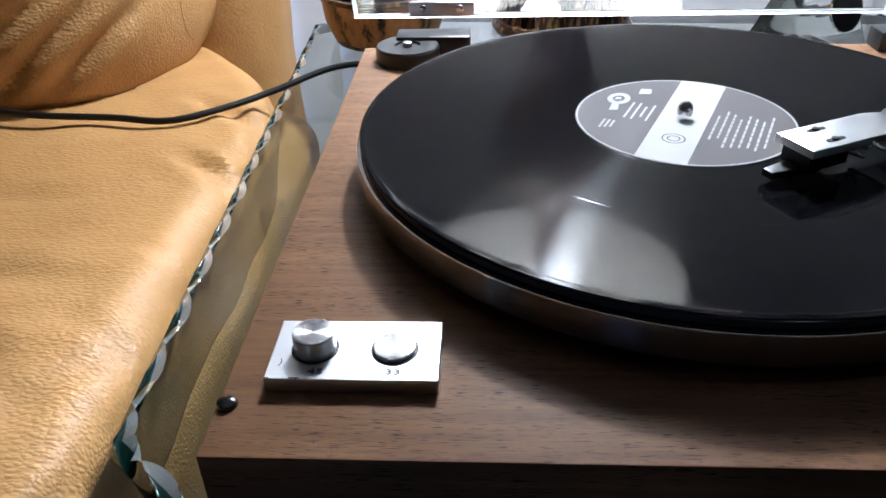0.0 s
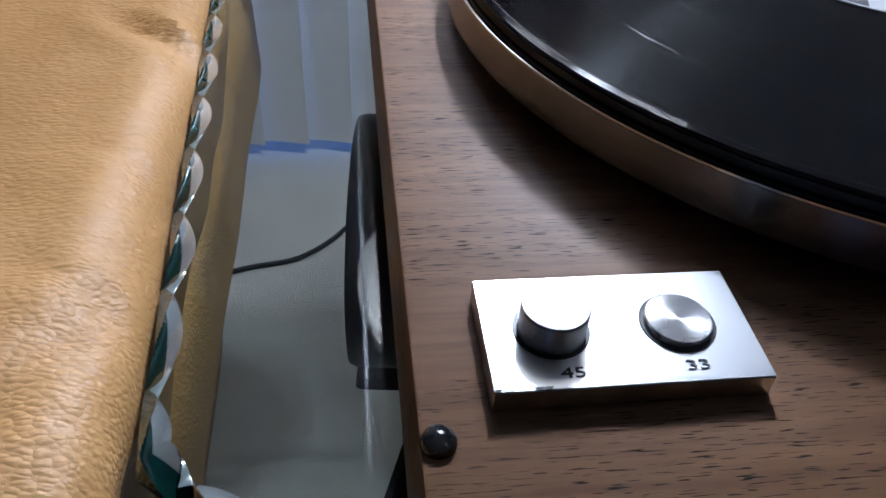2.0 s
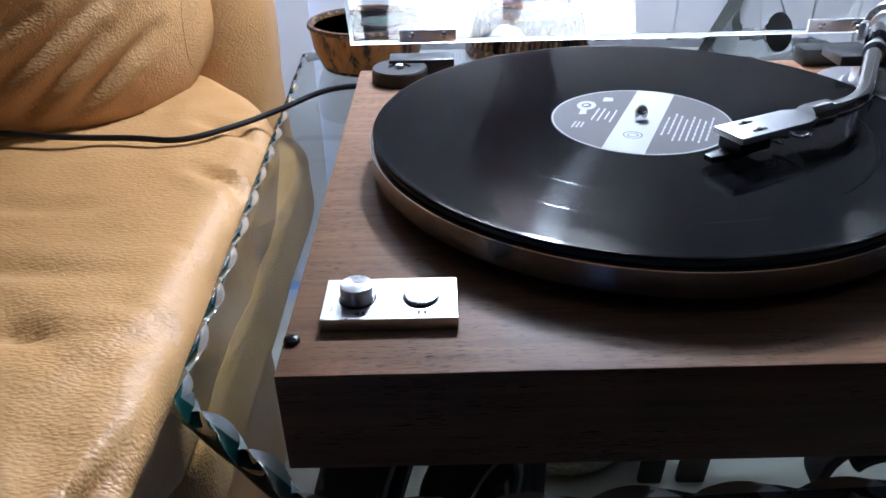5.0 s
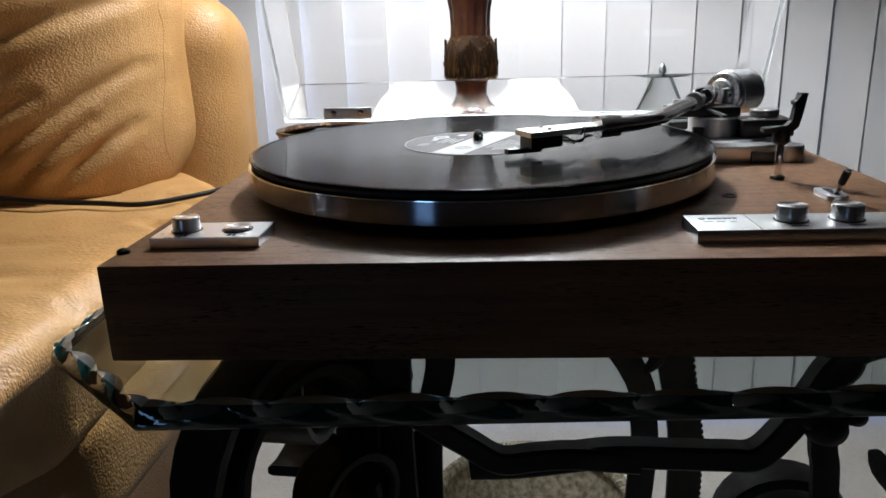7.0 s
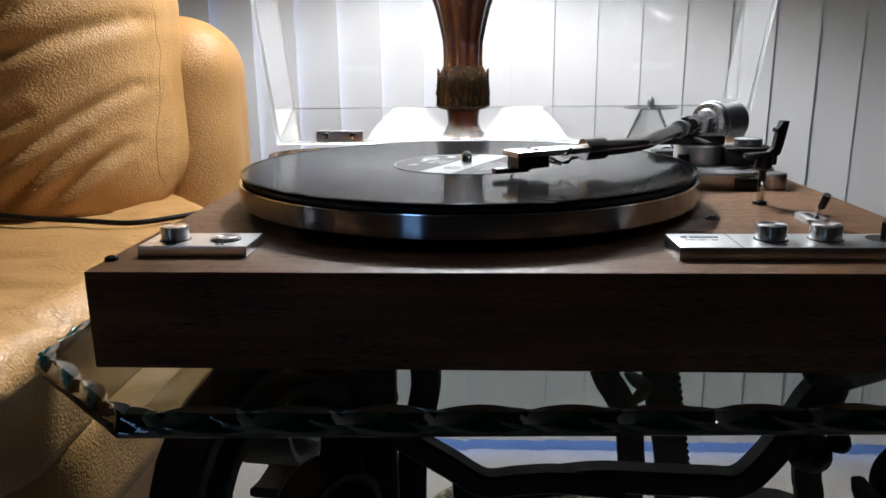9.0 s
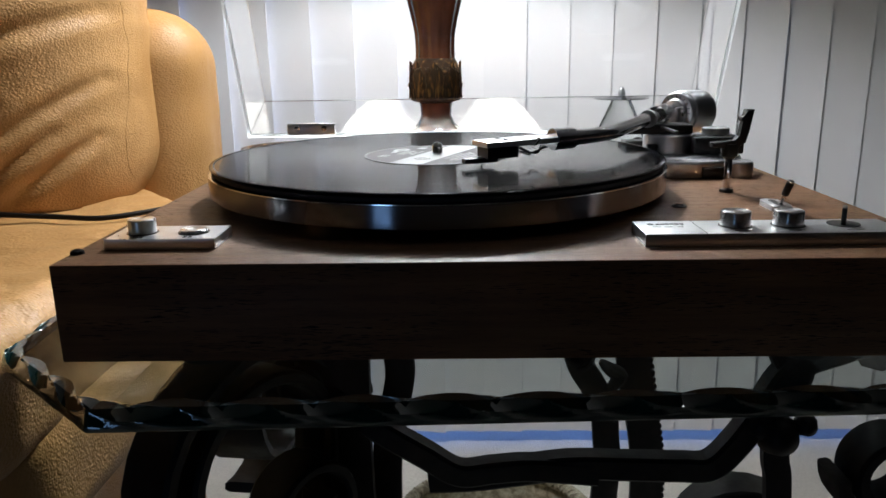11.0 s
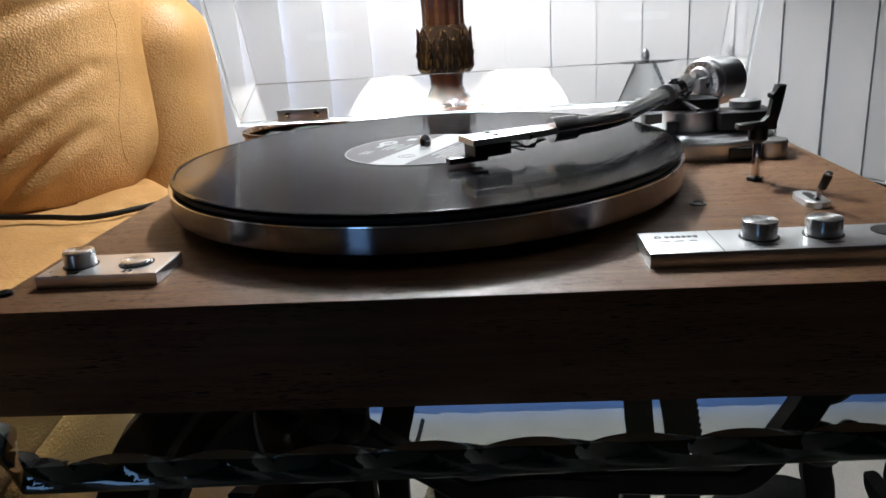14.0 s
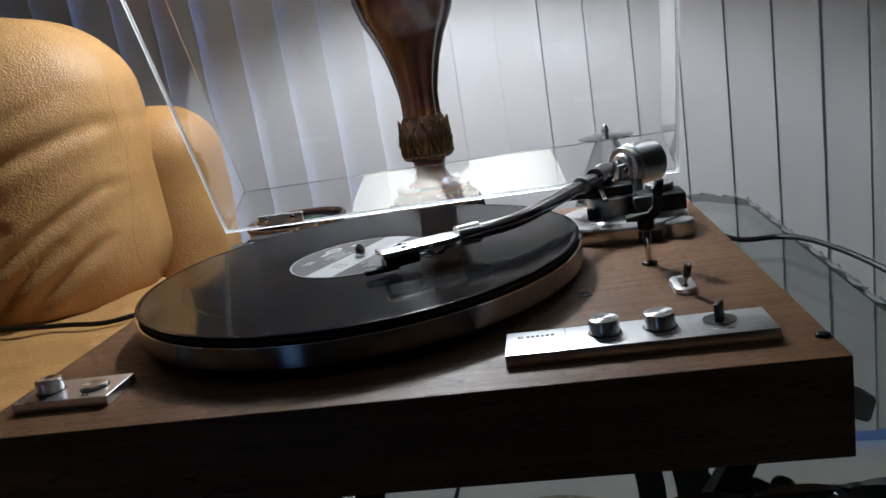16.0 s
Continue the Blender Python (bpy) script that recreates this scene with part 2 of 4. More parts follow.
# ---- mesh helpers ----
def obj(name, bm, material, parent=None, label="", smooth=30):
    me = bpy.data.meshes.new(name)
    bmesh.ops.recalc_face_normals(bm, faces=bm.faces)
    bm.to_mesh(me)
    bm.free()
    me.materials.append(M[material] if isinstance(material, str) else material)
    if smooth:
        for p in me.polygons:
            p.use_smooth = len(p.vertices) < 200
        me.set_sharp_from_angle(angle=radians(smooth))
    ob = new(name, me)
    if parent:
        ob.parent = parent
    if label:
        ob["label"] = label
    return ob


part = obj


def thing(name, m, label, category, group="", kind=""):
    ob = new(name)
    ob.empty_display_size = 0.02
    ob.matrix_world = m
    return tagged(ob, label, category, group, kind)


def box(x0, x1, y0, y1, z0, z1, bevel=0.0, seg=2, bm=None):
    b = bmesh.new()
    bmesh.ops.create_cube(b, size=1, matrix=Matrix.Translation(((x0 + x1) / 2, (y0 + y1) / 2, (z0 + z1) / 2)) @ Matrix.Diagonal((x1 - x0, y1 - y0, z1 - z0, 1)))
    if bevel:
        bmesh.ops.bevel(b, geom=b.edges[:], offset=bevel, segments=seg, profile=0.5, affect="EDGES")
    return merge(bm, b)


def merge(into, b):
    if into is None:
        return b
    me = bpy.data.meshes.new("tmp")
    b.to_mesh(me)
    b.free()
    into.from_mesh(me)
    bpy.data.meshes.remove(me)
    return into


def lathe(profile, seg=48, m=None, bm=None, close=True):
    """A turned form from (radius, height) pairs round z."""
    b = bmesh.new()
    rings = []
    for r, z in profile:
        if r < 1e-6:
            rings.append([b.verts.new((0, 0, z))])
        else:
            rings.append([b.verts.new((r * math.cos(2 * math.pi * k / seg), r * math.sin(2 * math.pi * k / seg), z)) for k in range(seg)])
    for a, c in zip(rings, rings[1:]):
        for k in range(seg):
            q = [a[k % len(a)], a[(k + 1) % len(a)], c[(k + 1) % len(c)], c[k % len(c)]]
            q = list(dict.fromkeys(q))
            if len(q) > 2:
                b.faces.new(q)
    if close:
        for ring in (rings[0], rings[-1]):
            if len(ring) > 2:
                b.faces.new(ring)
    if m is not None:
        b.transform(m)
    return merge(bm, b)


def cyl(r, z0, z1, bevel=0.0, seg=32, m=None, bm=None):
    v = min(bevel, r * 0.9, (z1 - z0) * 0.49)
    prof = [(r, z0), (r, z1)] if not v else [(r - v, z0), (r - 0.3 * v, z0 + 0.3 * v), (r, z0 + v), (r, z1 - v), (r - 0.3 * v, z1 - 0.3 * v), (r - v, z1)]
    return lathe([(0, prof[0][1])] + prof + [(0, prof[-1][1])], seg, m, bm, close=False)


def smooth_line(pts, steps=8):
    """Catmull-Rom through the points."""
    p = [Vector(q) for q in pts]
    p = [2 * p[0] - p[1]] + p + [2 * p[-1] - p[-2]]
    out = []
    for i in range(1, len(p) - 2):
        for s in range(steps):
            t = s / steps
            a, b, c, d = p[i - 1], p[i], p[i + 1], p[i + 2]
            out.append(0.5 * (2 * b + (c - a) * t + (2 * a - 5 * b + 4 * c - d) * t * t + (3 * b - a - 3 * c + d) * t ** 3))
    out.append(p[-2])
    return out


def tube(line, r, seg=10, flat=None, bm=None, twist=0.0):
    """A rod along a line. r: one radius or one a point; flat: (width, thickness) of a bar instead."""
    b = bmesh.new()
    n = len(line)
    up = None
    rings = []
    for i, q in enumerate(line):
        d = (line[min(i + 1, n - 1)] - line[max(i - 1, 0)]).normalized()
        if up is None:
            up = Vector((0, 0, 1)) if abs(d.z) < 0.9 else Vector((0, 1, 0))
        up = (up - d * up.dot(d)).normalized()
        side = d.cross(up)
        ring = []
        rr = r[i] if isinstance(r, (list, tuple)) else r
        for k in range(seg):
            a = 2 * math.pi * k / seg + math.pi / seg + twist * i
            u, v = math.cos(a), math.sin(a)
            if flat:
                e = 0.35
                u, v = math.copysign(abs(u) ** e, u) * flat[0] / 2, math.copysign(abs(v) ** e, v) * flat[1] / 2
            else:
                u, v = u * rr, v * rr
            ring.append(b.verts.new(q + side * u + up * v))
        rings.append(ring)
    for a, c in zip(rings, rings[1:]):
        for k in range(seg):
            b.faces.new((a[k], a[(k + 1) % seg], c[(k + 1) % seg], c[k]))
    b.faces.new(rings[0][::-1])
    b.faces.new(rings[-1])
    return merge(bm, b)


def prism(outline, z0, z1, bevel=0.0, m=None, bm=None, seg=2):
    b = bmesh.new()
    lo = [b.verts.new((x, y, z0)) for x, y in outline]
    hi = [b.verts.new((x, y, z1)) for x, y in outline]
    n = len(outline)
    b.faces.new(lo[::-1])
    top = b.faces.new(hi)
    for k in range(n):
        b.faces.new((lo[k], lo[(k + 1) % n], hi[(k + 1) % n], hi[k]))
    if bevel:
        bmesh.ops.bevel(b, geom=[e for e in top.edges], offset=bevel, segments=seg, profile=0.5, affect="EDGES")
    if m is not None:
        b.transform(m)
    return merge(bm, b)


def text_mesh(body, size, m, parent, material, name="lettering", depth=0.00015, space=1.0, width=1.0):
    cu = bpy.data.curves.new(name, "FONT")
    cu.body, cu.size, cu.extrude, cu.space_character = body, size, depth, space
    cu.align_x, cu.align_y, cu.resolution_u = "CENTER", "CENTER", 3
    tmp = new(name, cu)
    me = bpy.data.meshes.new_from_object(tmp.evaluated_get(bpy.context.evaluated_depsgraph_get()))
    bpy.data.objects.remove(tmp)
    me.materials.clear()
    me.materials.append(M[material])
    ob = new(name, me)
    ob.parent = parent
    ob.matrix_local = m @ Matrix.Diagonal((width, 1, 1, 1))
    return ob


# ---- setting ----
def room():
    x0, x1, y0, y1, top = -3.4, 4.2, -5.6, 1.35, 2.5
    tagged(obj("floor", box(x0, x1, y0, y1, FLOOR - 0.05, FLOOR), "carpet"), "cream cut-pile carpet on the floor", "carpet", kind="structure")
    tagged(obj("ceiling", box(x0, x1, y0, y1, top, top + 0.05), "ceiling"), "plain white painted ceiling", "ceiling", kind="structure")
    for name, b in (("wall_west", (x0 - 0.1, x0, y0, y1)), ("wall_east", (x1, x1 + 0.1, y0, y1)), ("wall_south", (x0, x1, y0 - 0.1, y0)), ("wall_north", (x0, x1, y1, y1 + 0.1))):
        tagged(obj(name, box(*b, FLOOR, top), "wall"), "plain painted wall", "wall", kind="structure")


room()


def blinds():
    """Vertical blinds across the window: long vanes side by side, each its own part."""
    top, bottom, pitch = 2.2, FLOOR + 0.032, 0.0845
    ob = thing("vertical_blind", pose(0, BLIND_Y, 0), "closed white vertical blinds hanging to the carpet", "blinds", kind="structure")
    n = 10
    vanes = []
    for wide in (0.0900, 0.0990):
        arc = [(wide * (i / n - 0.5), 0.0022 * (1 - (2 * i / n - 1) ** 2)) for i in range(n + 1)]
        vanes.append(part("vane", prism(arc + [(x, y + 0.0011) for x, y in arc[::-1]], bottom, top), "vane", ob))
    first, second = vanes
    rng = random.Random(4)
    for k in range(-22, 24):
        x = -0.022 + pitch * (k + 0.5)
        o = second if k == -22 else first if k == 23 else new("vane", second.data)
        o.parent = ob
        turn = -rng.uniform(2.4, 3.4) if k >= 0 else -rng.uniform(8.0, 11.0)
        o.matrix_local = pose(x, rng.uniform(-0.002, 0.002), 0, 0, 0, turn)
    part("head_rail", box(-2.0, 2.0, -0.025, 0.025, 2.2, 2.25, 0.003), "vane", ob)


blinds()


# ---- turntable ----
X0, X1, Y0, Y1, ZB = -0.1757, 0.2510, -0.1850, 0.1850, 0.5720


def round_rect(x0, x1, y0, y1, r, seg=6):
    out = []
    for cx, cy, a0 in ((x1 - r, y0 + r, -90), (x1 - r, y1 - r, 0), (x0 + r, y1 - r, 90), (x0 + r, y0 + r, 180)):
        for k in range(seg + 1):
            a = radians(a0 + 90 * k / seg)
            out.append((cx + r * math.cos(a), cy + r * math.sin(a)))
    return out


def turntable():
    t = thing("turntable", pose(0, 0, TOP), "walnut turntable with a silver platter, lid raised", "turntable")
    z = lambda v: v - TOP
    part("plinth", box(X0, X1, Y0, Y1, z(ZB), 0, 0.0009, 2), "wood", t, "walnut veneer plinth with a dark front")
    for x in (X0 + 0.05, X1 - 0.05):
        for y in (Y0 + 0.06, Y1 - 0.06):
            f = part("foot", lathe([(0, z(GLASS)), (0.016, z(GLASS)), (0.019, z(GLASS) + 0.004), (0.017, z(ZB)), (0, z(ZB))], 24, close=False), "rubber", t)
            f.location = (x, y, 0)
    # platter, mat, spindle
    pl = part("platter", lathe([(0, 0.0062), (0.145, 0.0062), (0.1505, 0.0064), (0.1515, 0.0072), (0.1515, 0.0188), (0.1510, 0.0196), (0.1500, 0.0200), (0, 0.0200)], 160, close=False), "alu_dark", t, "brushed metal platter")
    part("sub_platter", cyl(0.120, 0.0, 0.0060, 0.0, 64), "black", pl)
    part("rim_groove", lathe([(0.1512, 0.0189), (0.15185, 0.0192), (0.15185, 0.0198), (0.1510, 0.0201), (0.1495, 0.0200)], 160, close=False), "chrome", pl)
    part("mat", lathe([(0, 0.0200), (0.1485, 0.0200), (0.1493, 0.0206), (0.1493, 0.0228), (0.1480, 0.0234), (0, 0.0234)], 120, close=False), "rubber", pl, "black rubber mat")
    part("spindle", lathe([(0, 0.0234), (0.0036, 0.0234), (0.0036, 0.0300), (0.0030, 0.0318), (0.0012, 0.0334), (0, 0.0336)], 24, close=False), "chrome", pl)
    # speed button plate
    bx0, bx1, by0, by1, bz = -0.1617, -0.1066, -0.1580, -0.1285, 0.0055
    pb = part("button_plate", box(bx0, bx1, by0, by1, 0, bz, 0.0003, 1), "alu", t, "brushed aluminium speed plate")
    for x, zt, name in ((-0.1478, 0.0128, "button"), (-0.1216, 0.0072, "button")):
        c = (x, -0.1432)
        part("button_well", cyl(0.0078, bz, bz + 0.00025, 0, 40, pose(*c, 0)), "black", pb)
        part(name, lathe([(0, bz), (0.0069, bz), (0.0069, zt - 0.0006), (0.0066, zt - 0.0001), (0.0062, zt), (0.0030, zt - 0.0002), (0, zt - 0.0004)], 48, pose(*c, 0), close=False), "knob", pb)
    rng = random.Random(5)
    for k in range(7):
        x = bx0 + 0.001 + rng.random() ** 2 * 0.020
        r = rng.uniform(0.0003, 0.0009)
        part("edge_chip", prism([(x + r * rng.uniform(0.7, 1.6) * math.cos(a), by0 + 0.0006 + 0.5 * r * rng.uniform(0.6, 1.2) * math.sin(a)) for a in [math.pi * 2 * i / 7 for i in range(7)]], bz - 0.0001, bz + 0.00006), "ink" if k % 3 == 0 else "raw", pb)
    part("scratch", tube(smooth_line([(bx0 + 0.0036, by0 + 0.0062, bz + 0.00002), (bx0 + 0.0042, by0 + 0.0080, bz + 0.00004), (bx0 + 0.0038, by0 + 0.0095, bz + 0.00002)], 4), 0.00016, 6), "ink", pb)
    text_mesh("45", 0.0034, pose(-0.1458, -0.1544, bz + 0.0001), pb, "ink", width=1.5)
    text_mesh("33", 0.0034, pose(-0.1212, -0.1542, bz + 0.0001), pb, "ink", width=1.5)
    for x, y in ((-0.1722, -0.1640), (0.2468, -0.1620)):
        part("screw_cap", lathe([(0.0034, 0), (0.0034, 0.0006), (0.0030, 0.0016), (0.0018, 0.0023), (0, 0.0025)], 28, pose(x, y, 0), close=False), "gloss_black", t, "domed black plastic cap")
    # control panel
    cx0, cx1, cy0, cy1, cz = 0.1036, 0.2290, -0.1622, -0.1330, 0.0062
    cp = part("control_panel", prism([(cx0, cy0), (cx1, cy0), (cx1, cy1), (cx0, cy1)], 0, cz, 0.0003), "alu", t, "brushed aluminium control panel")
    part("panel_seam", box(0.1330, 0.1333, cy0, cy1, cz, cz + 0.00012), "ink", cp)
    for x, name in ((0.1522, "knob"), (0.1785, "knob")):
        part("knob_well", cyl(0.0082, cz, cz + 0.0002, 0, 40, pose(x, -0.1450, 0)), "black", cp)
        part(name, lathe([(0, cz), (0.0071, cz), (0.0074, cz + 0.0004), (0.0074, cz + 0.0068), (0.0071, cz + 0.0075), (0.0066, cz + 0.0077), (0, cz + 0.0074)], 48, pose(x, -0.1450, 0), close=False), "knob", cp)
    part("lever_well", lathe([(0.0078, cz), (0.0078, cz + 0.0003), (0, cz + 0.0003)], 40, pose(0.2065, -0.1440, 0), close=False), "black", cp)
    part("lever", box(-0.0045, 0.0045, -0.0012, 0.0012, 0, 0.0088, 0.0005), "black", cp).matrix_local = pose(0.2065, -0.1440, cz, 0, 0, 62)
    part("maker_mark", lathe([(0.0009, cz), (0.0009, cz + 0.00015), (0.0016, cz + 0.00015), (0.0016, cz)], 24, pose(0.1108, -0.1408, 0), close=False), "ink", cp)
    for k in range(6):
        part("maker_mark", box(0.1137 + 0.0024 * k, 0.1155 + 0.0024 * k, -0.1421, -0.1396, cz, cz + 0.00015), "ink", cp)
    for k, w in enumerate((0.005, 0.004, 0.003)):
        part("small_print", box(0.1100 + 0.0065 * k, 0.1100 + 0.0065 * k + w, -0.1470, -0.1463, cz, cz + 0.00012), "ink", cp)
    for x in (0.1522, 0.1785, 0.2065):
        part("small_print", box(x - 0.004, x + 0.004, -0.1567, -0.1558, cz, cz + 0.00012), "ink", cp)
    # lift lever plate
    sp = part("lever_plate", prism([(x + 0.2025, y - 0.0725) for x, y in round_rect(-0.006, 0.006, -0.0135, 0.0135, 0.0058)], 0, 0.0030, 0.0004), "satin", t, "small oval metal plate")
    part("slot", prism([(x + 0.2025, y - 0.0725) for x, y in round_rect(-0.002, 0.002, -0.0085, 0.0085, 0.0019)], 0.0030, 0.0032), "black", sp)
    lv = part("lift_lever", cyl(0.0012, 0, 0.0085, 0.0003, 16), "chrome", sp)
    lv.matrix_local = pose(0.2025, -0.0785, 0.0030, 28, 6, 0)
    part("grip", cyl(0.0022, 0.0075, 0.0165, 0.0008, 20), "black", lv)
    part("grip_end", cyl(0.0019, 0.0165, 0.0176, 0.0007, 20), "chrome", lv)
    part("pivot_hole", lathe([(0.0042, 0), (0.0042, 0.0008), (0.0028, 0.0010), (0.0026, 0.0003), (0, 0.0003)], 28, pose(0.1474, -0.0666, 0), close=False), "black", t)
    # adapter at the back
    ad = part("adapter_holder", lathe([(0.0, 0), (0.021, 0), (0.021, 0.009), (0.0200, 0.0105), (0.0085, 0.0105), (0.008, 0.009), (0, 0.009)], 40, pose(-0.143, 0.158, 0), close=False), "black", t, "round black single adapter")
    part("adapter_pin", cyl(0.003, 0.009, 0.0125, 0.0006, 20, pose(-0.143, 0.158, 0)), "satin", ad)
    # hinges
    for x in (-0.1215, 0.195):
        hg = part("hinge", box(x - 0.022, x + 0.022, 0.186, 0.1885, 0.0205, 0.0305, 0.0004), "plated", t, "plated steel lid hinge plate")
        part("hinge_foot", box(x - 0.030, x + 0.020, 0.166, 0.1855, 0.0, 0.0130, 0.0012), "black", hg)
        for dx in (-0.0125, 0.0125):
            part("screw", cyl(0.0028, 0, 0.0020, 0.0008, 18, pose(x + dx, 0.186, 0.0262, 90)), "chrome", hg)
    return t


turntable_ob = turntable()


def tonearm(t):
    """Straight pivoted arm with a square headshell, counterweight behind."""
    px, py, pz = 0.1845, 0.1080, 0.0400
    bx, by = 0.1865, 0.0820
    base = part("arm_base", lathe([(0, 0), (0.048, 0), (0.0485, 0.0010), (0.0485, 0.0105), (0.0475, 0.0120), (0.032, 0.0122), (0.030, 0.0135), (0, 0.0135)], 72, pose(bx, by, 0), close=False), "satin", t, "round satin silver arm base")
    part("base_notch", box(bx + 0.006, bx + 0.022, by - 0.0500, by - 0.0380, 0.0008, 0.0086, 0.0006), "black", base)
    part("base_block", lathe([(0, 0), (0.0110, 0), (0.0110, 0.0100), (0.0102, 0.0112), (0, 0.0114)], 28, pose(bx + 0.036, by - 0.036, 0), close=False), "satin", base)
    part("collar", lathe([(0.0190, 0.0122), (0.0190, 0.0270), (0.0180, 0.0282), (0, 0.0282)], 48, pose(px - 0.004, py - 0.022, 0), close=False), "satin", base)
    part("collar_lock", box(px - 0.024, px - 0.016, py - 0.040, py - 0.034, 0.0125, 0.0215, 0.0008), "black", base)
    part("lift_platform", box(px - 0.040, px + 0.012, py - 0.034, py - 0.006, 0.0285, 0.0355, 0.0012), "black", base, "black arm lift platform")
    part("lift_block", box(px + 0.010, px + 0.048, py - 0.046, py - 0.018, 0.0140, 0.0270, 0.0015), "black", base)
    part("lift_knob", cyl(0.0105, 0.0272, 0.0325, 0.0008, 36, pose(px + 0.032, py - 0.026, 0)), "satin", base, "round silver dial")
    part("bias_knob", cyl(0.0085, 0.0135, 0.0330, 0.0008, 36, pose(px + 0.016, py + 0.008, 0)), "satin", base)
    part("lift_bar", box(-0.0016, 0.0016, -0.045, 0.0, -0.001, 0.001, 0.0005), "black", base).matrix_local = pose(px - 0.012, py - 0.03, 0.0340, 0, 0, 0)
    # yoke
    for s in (-1, 1):
        part("yoke", box(-0.0022, 0.0022, -0.0050, 0.0050, 0.0340, 0.0470, 0.0012), "satin", base).matrix_local = pose(px, py, 0, 0, 0, -38) @ pose(s * 0.0105, 0, 0)
        part("bearing_screw", cyl(0.0026, 0, 0.0025, 0.0006, 18), "chrome", base).matrix_local = pose(px, py, 0, 0, 0, -38) @ pose(s * 0.0127, 0, 0.0420, 0, s * 90, 0)
    # arm tube, S-bent
    arm = part("arm_tube", tube(smooth_line([(0.1910, 0.1190, 0.0430), (0.1840, 0.1070, 0.0428), (0.1640, 0.0730, 0.0418), (0.1480, 0.0460, 0.0408), (0.1300, 0.0140, 0.0400), (0.1190, -0.0050, 0.0394), (0.1080, -0.0180, 0.0390), (0.0960, -0.0265, 0.0386), (0.0800, -0.0340, 0.0383)], 8), 0.0049, 20), "chrome", t, "chrome bent arm tube")
    part("arm_sleeve", tube([Vector((0.1800, 0.1002, 0.0425)), Vector((0.1700, 0.0832, 0.0420))], 0.0075, 24), "chrome", arm)
    part("arm_ring", tube([Vector((0.1600, 0.0660, 0.0416)), Vector((0.1575, 0.0617, 0.0414))], 0.0067, 24), "satin", arm)
    d = Vector((0.032, 0.024, -0.0004)).normalized()
    cw0 = Vector((0.2080, 0.1290, 0.0410)) - d * 0.0165
    cwm = Matrix.Translation(cw0) @ d.to_track_quat("Z", "Y").to_matrix().to_4x4()
    cw = part("counterweight", lathe([(0, 0), (0.0160, 0), (0.0166, 0.0006), (0.0166, 0.0050), (0.0160, 0.0056), (0.0172, 0.0060), (0.0178, 0.0068), (0.0178, 0.0310), (0.0168, 0.0325), (0, 0.0327)], 64, cwm, close=False), "satin", arm, "round silver counterweight")
    part("weight_dial", lathe([(0.0072, -0.0030), (0.0105, -0.0022), (0.0118, -0.0002), (0.0, -0.0002)], 40, cwm, close=False), "satin", cw)
    for k in range(20):
        part("dial_mark", box(-0.0002, 0.0002, 0.0120, 0.0148, -0.0002, 0.0), "ink", cw).matrix_local = cwm @ pose(0, 0, 0, 0, 0, 18 * k)
    part("collet", tube([Vector((0.0870, -0.0308, 0.0384)), Vector((0.0735, -0.0370, 0.0382))], 0.0068, 24), "chrome", arm)
    # headshell
    tip, rear = Vector((0.0270, -0.0590, 0.0402)), Vector((0.0740, -0.0367, 0.0405))
    ax = (rear - tip).normalized()
    hm = Matrix.Translation(tip) @ Matrix((ax, Vector((0, 0, 1)).cross(ax).normalized(), ax.cross(Vector((0, 0, 1)).cross(ax).normalized()))).transposed().to_4x4()
    ln = (rear - tip).length
    hs = part("headshell", prism([(0, -0.0098), (0, 0.0098), (ln * 0.86, 0.0096), (ln * 1.02, 0.0066), (ln * 1.02, -0.0066), (ln * 0.86, -0.0096)], -0.0034, 0, 0.0005, hm), "alu", arm, "flat silver headshell")
    for y in (-0.0050, 0.0050):
        part("slot", prism([(x + 0.0155, v + y) for x, v in round_rect(-0.0045, 0.0045, -0.0011, 0.0011, 0.001)], 0, 0.0002, 0, hm), "black", hs)
        part("mounting_screw", cyl(0.0014, 0.0002, 0.0010, 0.0003, 16, hm @ pose(0.0150, y, 0)), "black", hs)
    part("finger_lift", tube([hm @ Vector(v) for v in smooth_line([(0.030, -0.0085, -0.002), (0.029, -0.014, -0.0025), (0.028, -0.020, -0.001), (0.027, -0.024, 0.002)], 5)], 0.0009, 8), "chrome", hs)
    ct = part("cartridge", prism([(0.002, -0.0070), (0.002, 0.0070), (0.022, 0.0070), (0.024, 0.0055), (0.024, -0.0055), (0.022, -0.0070)], -0.0105, -0.0030, 0.0006, hm), "black", hs, "black plastic cartridge")
    part("stylus_guard", prism([(-0.0110, -0.0025), (-0.0110, 0.0025), (0.010, 0.0055), (0.010, -0.0055)], -0.0128, -0.0098, 0.0006, hm), "black", ct)
    part("stylus", tube([hm @ Vector((0.004, 0, -0.0125)), hm @ Vector((0.0005, 0, -0.0152))], 0.0004, 6), "chrome", ct)
    for k in range(4):
        y = -0.0045 + 0.003 * k
        part("lead_wire", tube([hm @ Vector(v) for v in smooth_line([(0.024, y, -0.0075), (0.030, y * 1.8, -0.0095 + 0.0012 * k), (0.038, -y * 0.6, -0.0100), (0.046, y, -0.0060)], 5)], 0.00045, 6), "black", hs)
    # arm rest
    rx, ry = 0.1917, -0.0200
    rest = part("rest_post", cyl(0.0024, 0, 0.0245, 0.0004, 20, pose(rx, ry, 0)), "chrome", t, "chrome arm rest post")
    part("rest_foot", cyl(0.0048, 0, 0.0022, 0.0006, 6, pose(rx, ry, 0)), "black", rest)
